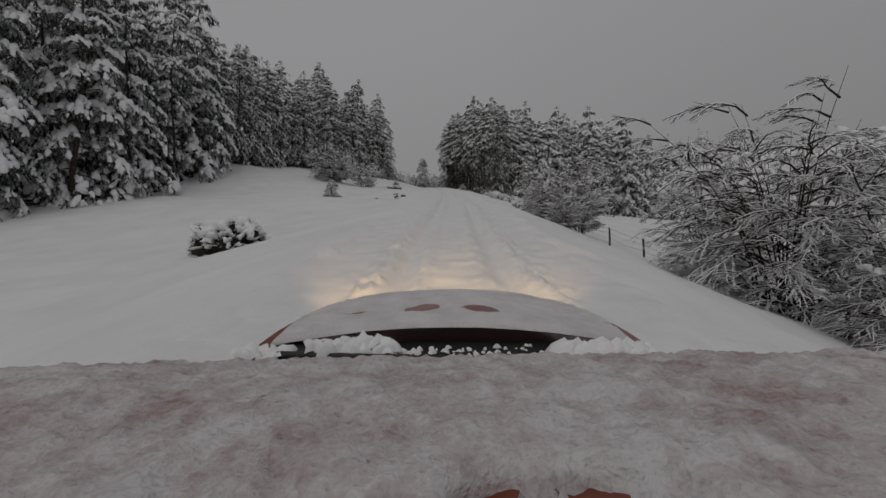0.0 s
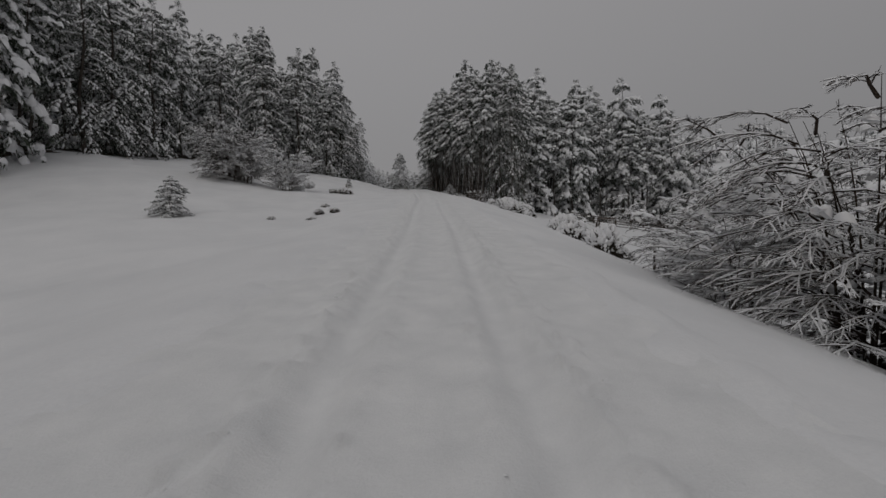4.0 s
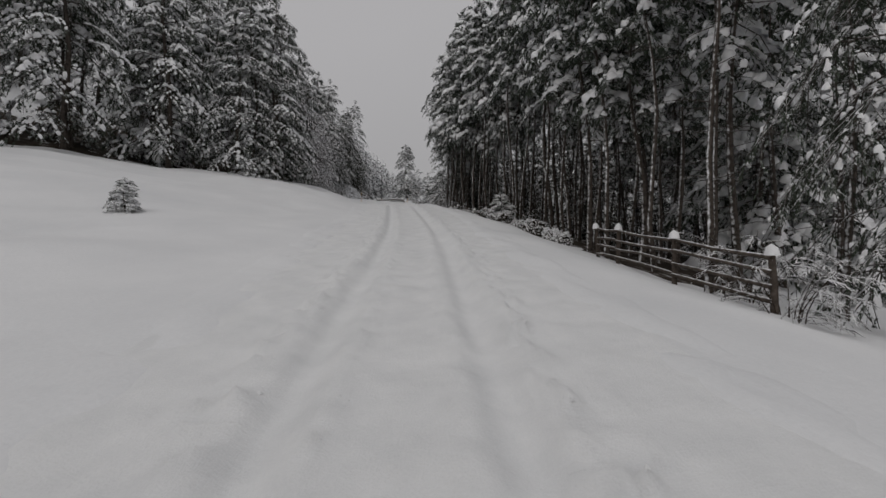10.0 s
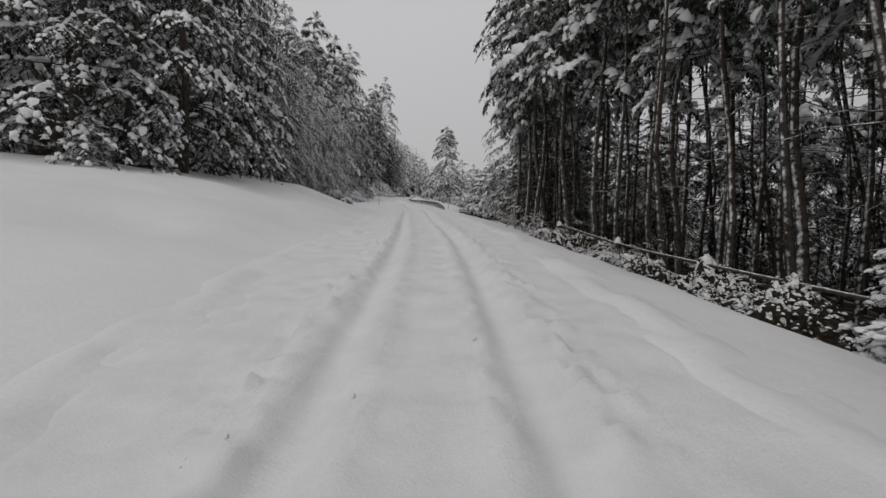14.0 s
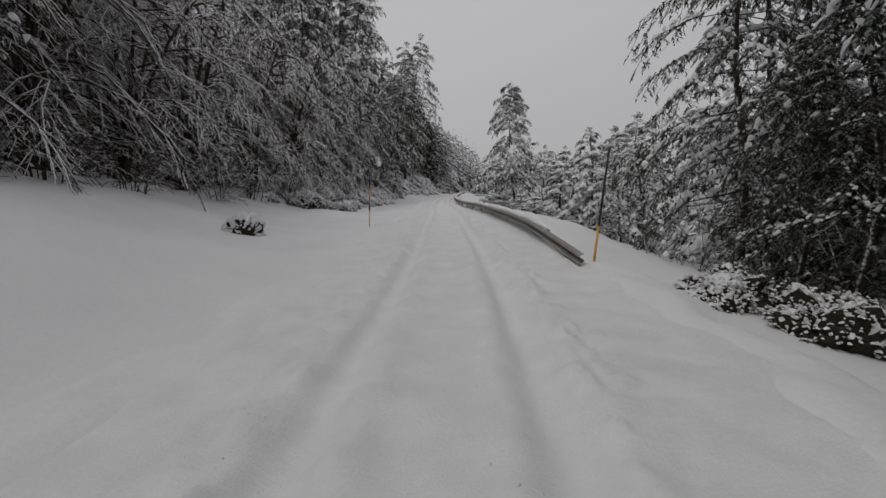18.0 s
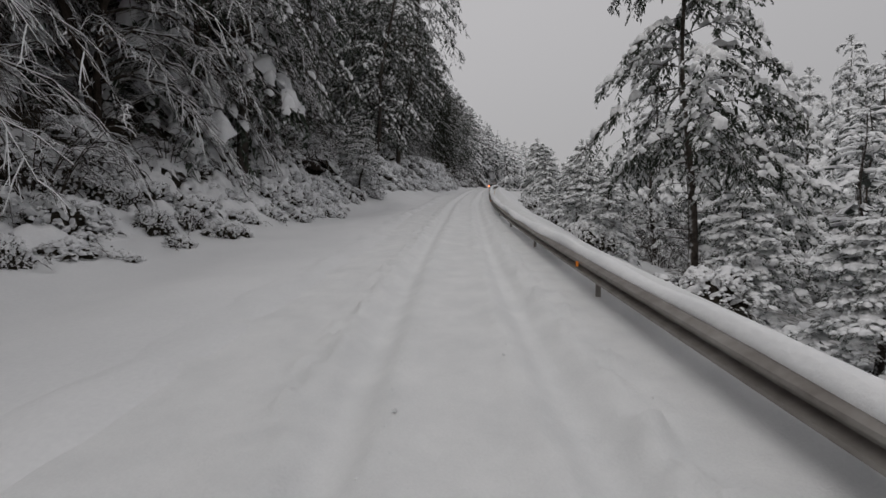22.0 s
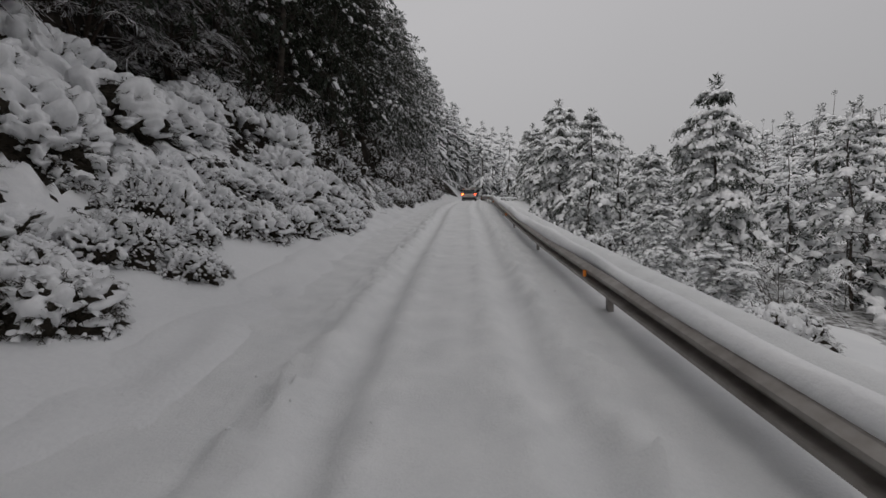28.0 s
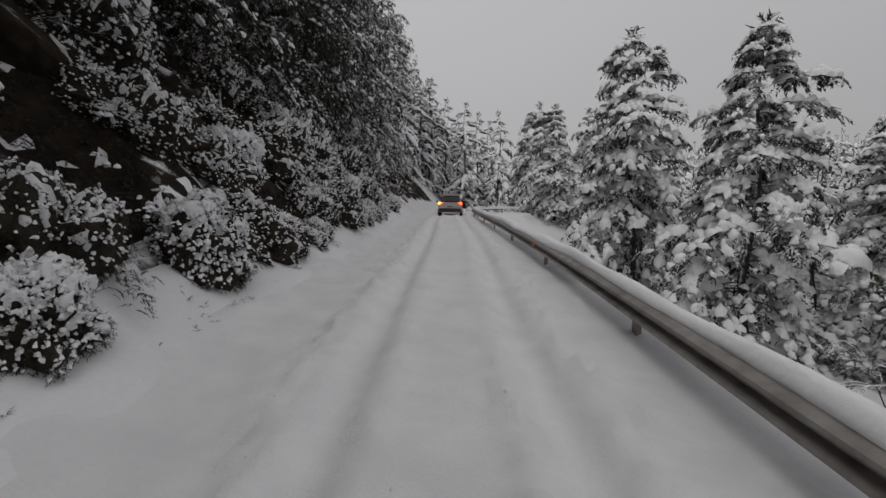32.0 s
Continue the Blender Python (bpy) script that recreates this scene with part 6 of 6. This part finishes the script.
def ring(y, w, low, high, soft=0.12):
    """A rounded cross-section of a car's body at y."""
    s = min(soft, (high - low) * 0.45)
    right = [(w * 0.9, low), (w, low + s), (w * 1.005, (low + high) / 2), (w * 0.985, high - s), (w * 0.93, high - s * 0.3), (w * 0.8, high), (w * 0.4, high + 0.02)]
    return [(x, y, z) for x, z in right] + [(0, y, high + 0.027)] + [(-x, y, z) for x, z in right[::-1]]


def wheel(parent, x, y, r=0.33):
    bm = bmesh.new()
    turn = Matrix.Rotation(radians(90), 4, "Y")
    bmesh.ops.create_cone(bm, cap_ends=True, segments=28, radius1=r, radius2=r, depth=0.2, matrix=Matrix.Translation((x, y, r)) @ turn)
    bmesh.ops.bevel(bm, geom=[e for e in bm.edges if len(e.link_faces) == 2 and any(len(f.verts) > 4 for f in e.link_faces)], offset=0.03, segments=2, affect="EDGES")
    hub = part("wheel", bm, TYRE, parent, "snow-packed black tyre", True)
    bm = bmesh.new()
    sgn = 1 if x > 0 else -1
    bmesh.ops.create_cone(bm, cap_ends=True, segments=20, radius1=r * 0.62, radius2=r * 0.55, depth=0.03, matrix=Matrix.Translation((x + sgn * 0.1, y, r)) @ turn)
    part("rim", bm, RIM, hub, "grey alloy rim")


def snow_sheet(name, xs, ys, base, height, mat, parent, label):
    """Snow lying on a panel: base(x, y) is the panel, height(x, y) the snow over it, which may dip below it."""
    verts = [(x, y, base(x, y) + height(x, y)) for y in ys for x in xs]
    n = len(xs)
    faces = [(j * n + i, j * n + i + 1, (j + 1) * n + i + 1, (j + 1) * n + i) for j in range(len(ys) - 1) for i in range(n - 1)]
    return mesh_object(name, verts, faces, mat, True, parent, label)


def fuzz(x, y, size, seed):
    p = Vector((x / size, y / size, seed))
    return noise.noise(p) + 0.5 * noise.noise(p * 2.1) + 0.25 * noise.noise(p * 4.3) + 0.12 * noise.noise(p * 9.1)


def thin_snow(name):
    """Wet snow so thin that the paint shows through its hollows."""
    m, n, l, b = material(name)
    big, mid, fine = noise_node(n, l, 16.0, 6, 0.62), noise_node(n, l, 75.0, 5, 0.6), noise_node(n, l, 420.0, 3, 0.6)
    both, more = n.new("ShaderNodeMix"), n.new("ShaderNodeMix")
    both.inputs[0].default_value, more.inputs[0].default_value = 0.45, 0.2
    l.new(big.outputs["Fac"], both.inputs[2])
    l.new(mid.outputs["Fac"], both.inputs[3])
    l.new(both.outputs[0], more.inputs[2])
    l.new(fine.outputs["Fac"], more.inputs[3])
    r = ramp_node(n, l, more.outputs[0], ((0.34, (0.25, 0.14, 0.12)), (0.45, (0.42, 0.36, 0.36)), (0.58, (0.6, 0.59, 0.6))))
    l.new(r.outputs[0], b.inputs["Base Color"])
    b.inputs["Roughness"].default_value = 0.7
    bump_chain(n, l, b, [(big, 0.6, 0.02), (mid, 0.5, 0.006), (fine, 0.35, 0.0015)])
    return m


CAR_SNOW = thin_snow("wet_car_snow")
HOOD_SNOW = snow_material("bonnet_snow", (0.5, 0.48, 0.48), (0.72, 0.71, 0.72), ((8.0, 0.4, 0.02), (120.0, 0.7, 0.004)), 0.6)

# the orange car from whose roof the road is seen, at the start of its way
own = new("orange_car")
loft("lower_body", [ring(-1.7, 0.68, 0.34, 0.72), ring(-1.62, 0.76, 0.28, 0.86), ring(-1.2, 0.83, 0.24, 0.92), ring(0, 0.85, 0.22, 0.9), ring(1.1, 0.84, 0.24, 0.9), ring(1.75, 0.8, 0.27, 0.84), ring(2.2, 0.7, 0.3, 0.76), ring(2.36, 0.52, 0.36, 0.64)], ORANGE, own, "burnt orange bodywork")
loft("cabin", [ring(-1.5, 0.6, 0.85, 1.1), ring(-1.15, 0.6, 0.85, 1.3), ring(-0.5, 0.62, 0.85, 1.335), ring(0.1, 0.62, 0.85, 1.315), ring(0.28, 0.6, 0.85, 1.27), ring(0.7, 0.63, 0.84, 1.13), ring(1.12, 0.66, 0.82, 0.95)], CAR_GLASS, own, "dark green tinted windows and windscreen")


def roof_z(x, y):
    return 1.3945 - 0.012 * (x / 0.6) ** 2 + 0.0166 * x - 0.05 * max(0, (y - 0.05) / 0.25) ** 2 - 0.02 * max(0, -(y + 0.6)) ** 2


def hood_z(x, y):
    return 1.035 - 0.18 * max(y - 1.2, 0) ** 2 - 0.2 * x * x


roof_x, roof_y = np.linspace(-0.62, 0.62, 32), np.linspace(-1.2, 0.25, 30)
snow_sheet("roof_panel", roof_x, roof_y, roof_z, lambda x, y: 0.0, ORANGE, own, "orange roof panel")
bare = ((0.012, 0.1, 0.018, 0.012), (-0.012, 0.106, 0.007, 0.005), (-0.024, 0.1, 0.006, 0.005))


def roof_snow_z(x, y):
    h = 0.009 + 0.0022 * fuzz(x, y, 0.045, 3.1) + 0.0026 * fuzz(x, y, 0.011, 7.7) + 0.0014 * fuzz(x, y, 0.004, 1.7)
    for bx, by, rx, ry in bare:
        h -= 0.017 * math.exp(-(((x - bx) / rx) ** 2) - ((y - by) / ry) ** 2) * (1 + 0.9 * fuzz(x, y, 0.006, 2.2))
    rim = min((0.27 - y) / 0.02, 1.0)
    return h * rim - 0.02 * max(0, 1 - rim)


snow_sheet("roof_snow", np.r_[np.linspace(-0.62, -0.36, 20)[:-1], np.linspace(-0.36, 0.36, 270), np.linspace(0.36, 0.62, 20)[1:]], np.r_[np.linspace(-1.2, 0.05, 40)[:-1], np.linspace(0.05, 0.268, 110)], roof_z, roof_snow_z, CAR_SNOW, own, "thin pitted snow on the roof")
def bonnet_sheet(name, half, deep, height, mat, label, nx, ny):
    """A sheet over the bonnet, whose front edge runs in an arc from side to side."""
    verts = []
    for j in range(ny):
        for i in range(nx):
            x = half * 0.998 * math.sin(math.pi * (i / (nx - 1) - 0.5))
            q = j / (ny - 1)
            y = 1.2 + deep * q * math.sqrt(1 - (x / half) ** 2)
            verts.append((x, y, hood_z(x, y) + height(x, y, q, abs(x) / half)))
    faces = [(j * nx + i, j * nx + i + 1, (j + 1) * nx + i + 1, (j + 1) * nx + i) for j in range(ny - 1) for i in range(nx - 1)]
    return mesh_object(name, verts, faces, mat, True, own, label)


bonnet_sheet("bonnet", 0.605, 0.97, lambda x, y, q, e: -0.06 * max(0, q - 0.9) * 10 * max(0, q - 0.9), ORANGE, "orange bonnet", 60, 30)
spots = ((-0.325, 1.42, 0.05, 0.025), (-0.115, 1.41, 0.055, 0.045), (-0.08, 1.45, 0.035, 0.04), (0.085, 1.43, 0.055, 0.05), (0.125, 1.39, 0.04, 0.035), (0.53, 1.36, 0.012, 0.008))


def hood_snow_z(x, y, q, e):
    inside = min(1.0, (1 - q) / 0.05, (1 - e) / 0.03, q / 0.02 + 0.3)
    h = 0.014 + 0.003 * fuzz(x, y, 0.03, 5.0) + 0.004 * fuzz(x, y, 0.25, 2.0) + 0.0015 * fuzz(x, y * 0.5, 0.008, 4.0)
    for bx, by, rx, ry in spots:
        h -= 0.034 * math.exp(-(((x - bx) / rx) ** 2) - ((y - by) / ry) ** 2) * (1 + 0.5 * fuzz(x, y * 6, 0.05, 8.0))
    return max(h, -0.004) * inside - 0.004 * (1 - inside)


bonnet_sheet("bonnet_snow", 0.56, 0.94, hood_snow_z, HOOD_SNOW, "smooth snow on the bonnet with bare patches", 150, 100)
box("cowl", (1.12, 0.2, 0.03), (0, 1.14, 0.965), DARK_TRIM, own, "black plastic cowl", 0.01)
for x0, x1 in ((-0.5, 0.05), (-0.02, 0.46)):
    bag = Bag()
    tube(bag, [Vector((x0, 1.12, 0.985)), Vector(((x0 + x1) / 2, 1.06, 1.005)), Vector((x1, 1.04, 1.005))], [0.012, 0.01, 0.008], 6)
    mesh_object("wiper", bag.v, bag.f, DARK_TRIM, True, own, "black wiper arm")


def crumbs(x0, x1, y, z, size, count, seed):
    """A crumbled ridge of snow along the wipers."""
    rng = random.Random(seed)
    bag = Bag()
    for k in range(count):
        at = Vector((rng.uniform(x0, x1), y + rng.uniform(-0.03, 0.03), z + rng.uniform(-0.006, 0.01)))
        clump(bag, at, size * rng.uniform(0.4, 1.3), rng, Vector((rng.uniform(-1, 1), rng.uniform(-1, 1), 0.1)).normalized())
    mesh_object("cowl_snow", bag.v, bag.f, PAD_SNOW, True, own, "crumbled snow on the wipers")


crumbs(-0.4, -0.16, 1.12, 1.010, 0.026, 60, 1)
crumbs(-0.16, 0.22, 1.1, 1.003, 0.009, 40, 2)
crumbs(0.3, 0.54, 1.1, 1.005, 0.034, 110, 3)
crumbs(-0.62, -0.46, 1.14, 0.980, 0.026, 50, 4)
crumbs(-0.62, 0.36, 0.98, 1.005, 0.012, 160, 5)
crumbs(0.1, 0.4, 1.0, 1.015, 0.018, 60, 6)
for x in (-0.74, 0.74):
    for y in (-1.05, 1.5):
        wheel(own, x, y, 0.31)
    box("headlamp", (0.26, 0.1, 0.14), (x * 0.8, 2.22, 0.66), HEADLAMP, own, "lit warm headlamp", 0.03)
    box("door_mirror", (0.2, 0.1, 0.13), (x * 1.22, 0.72, 0.98), ORANGE, own, "orange door mirror", 0.03)
    box("tail_lamp", (0.16, 0.08, 0.3), (x * 0.85, -1.66, 0.72), TAIL_DIM, own, "red tail lamp", 0.02)
box("front_bumper", (1.2, 0.14, 0.22), (0, 2.28, 0.36), DARK_TRIM, own, "black bumper", 0.04)
x0, z0 = line(0.0)
own.matrix_basis = pose(float(x0), 0.0, float(z0), 9.9, 0, 0) @ Matrix.Translation((0, 0.258, 0))
tagged(own, "orange hatchback with thin wet snow on roof and bonnet", "car")
for x in (-0.6, 0.6):
    lamp = bpy.data.lights.new("headlamp_beam", "SPOT")
    lamp.energy, lamp.color, lamp.spot_size, lamp.spot_blend, lamp.shadow_soft_size = 620, (1.0, 0.62, 0.26), radians(46), 0.75, 0.05
    ob = new("headlamp_beam", lamp)
    ob.matrix_world = own.matrix_basis @ look((x, 2.36, 0.62), (x * 1.5, 8.0, 0.05))

# the silver car ahead
lead = new("silver_car")
loft("lower_body", [ring(-2.15, 0.8, 0.42, 0.98), ring(-2.05, 0.87, 0.36, 1.04), ring(-1.4, 0.91, 0.32, 1.06), ring(0, 0.92, 0.3, 1.03), ring(1.0, 0.9, 0.32, 1.0), ring(1.8, 0.84, 0.36, 0.9), ring(2.15, 0.7, 0.42, 0.75)], SILVER, lead, "dirty silver bodywork")
loft("cabin", [ring(-2.02, 0.7, 1.0, 1.2), ring(-1.82, 0.68, 1.0, 1.52), ring(-1.2, 0.69, 1.0, 1.6), ring(-0.2, 0.69, 1.0, 1.6), ring(0.3, 0.68, 1.0, 1.5), ring(0.95, 0.74, 0.98, 1.06)], CAR_GLASS, lead, "dark tinted windows")
loft("roof", [ring(-1.98, 0.69, 1.55, 1.6, 0.02), ring(-1.2, 0.68, 1.6, 1.66, 0.03), ring(-0.1, 0.67, 1.59, 1.65, 0.03), ring(0.28, 0.64, 1.5, 1.55, 0.02)], SILVER, lead, "silver roof with a film of snow")
box("roof_snow", (1.2, 1.9, 0.07), (0, -0.85, 1.7), CAR_SNOW, lead, "layer of snow", 0.03)
box("tailgate", (1.5, 0.06, 0.42), (0, -2.15, 0.86), SILVER, lead, "silver tailgate", 0.02)
box("rear_window", (1.24, 0.04, 0.36), (0, -1.99, 1.32), CAR_GLASS, lead, "dark rear window", 0.01, (-22, 0, 0))
box("rear_bumper", (1.64, 0.14, 0.26), (0, -2.14, 0.5), DARK_TRIM, lead, "black rear bumper", 0.04)
box("plate", (0.52, 0.02, 0.11), (0, -2.19, 0.78), BOARD, lead, "pale plate with plain bars", 0.004)
box("plate_bar", (0.4, 0.006, 0.05), (0, -2.203, 0.78), INK, lead, "", 0)
for x in (-0.76, 0.76):
    box("tail_lamp", (0.26, 0.1, 0.16), (x * 0.94, -2.13, 1.0), TAIL if x < 0 else TAIL_DIM, lead, "lit orange-red tail lamp", 0.02)
    box("door_mirror", (0.22, 0.1, 0.15), (x * 1.36, 0.7, 1.1), DARK_TRIM, lead, "dark door mirror", 0.03)
    box("roof_rail", (0.04, 1.7, 0.04), (x * 0.82, -0.9, 1.69), DARK_TRIM, lead, "black roof rail", 0.01)
    for y in (-1.32, 1.34):
        wheel(lead, x * 1.06, y, 0.34)
ax, az = line(241.3 - 2)
bx, bz = line(241.3 + 2)
mx, mz = line(241.3)
lead.matrix_basis = pose(float(mx) - 0.15, 241.3 + 2.1, float(mz), math.degrees(math.atan2(float(bz - az), 4)), 0, -math.degrees(math.atan2(float(bx - ax), 4)))
tagged(lead, "silver estate car with lit tail lamps and snow on its roof", "car")

# kinds of plant that found no place
for kinds in (FULL, TALL, POLE, FAR, SPIRE, SHADE, DEEP, TANGLE, CLOSE, OVER, BROAD, BRUSH, THICK, LONE, NEAR, BUSH, HEATH, DRAPE, TWIGGY, DIM):
    for proto in kinds:
        if not proto.get("used"):
            for piece in list(proto.children):
                bpy.data.objects.remove(piece)
            bpy.data.objects.remove(proto)
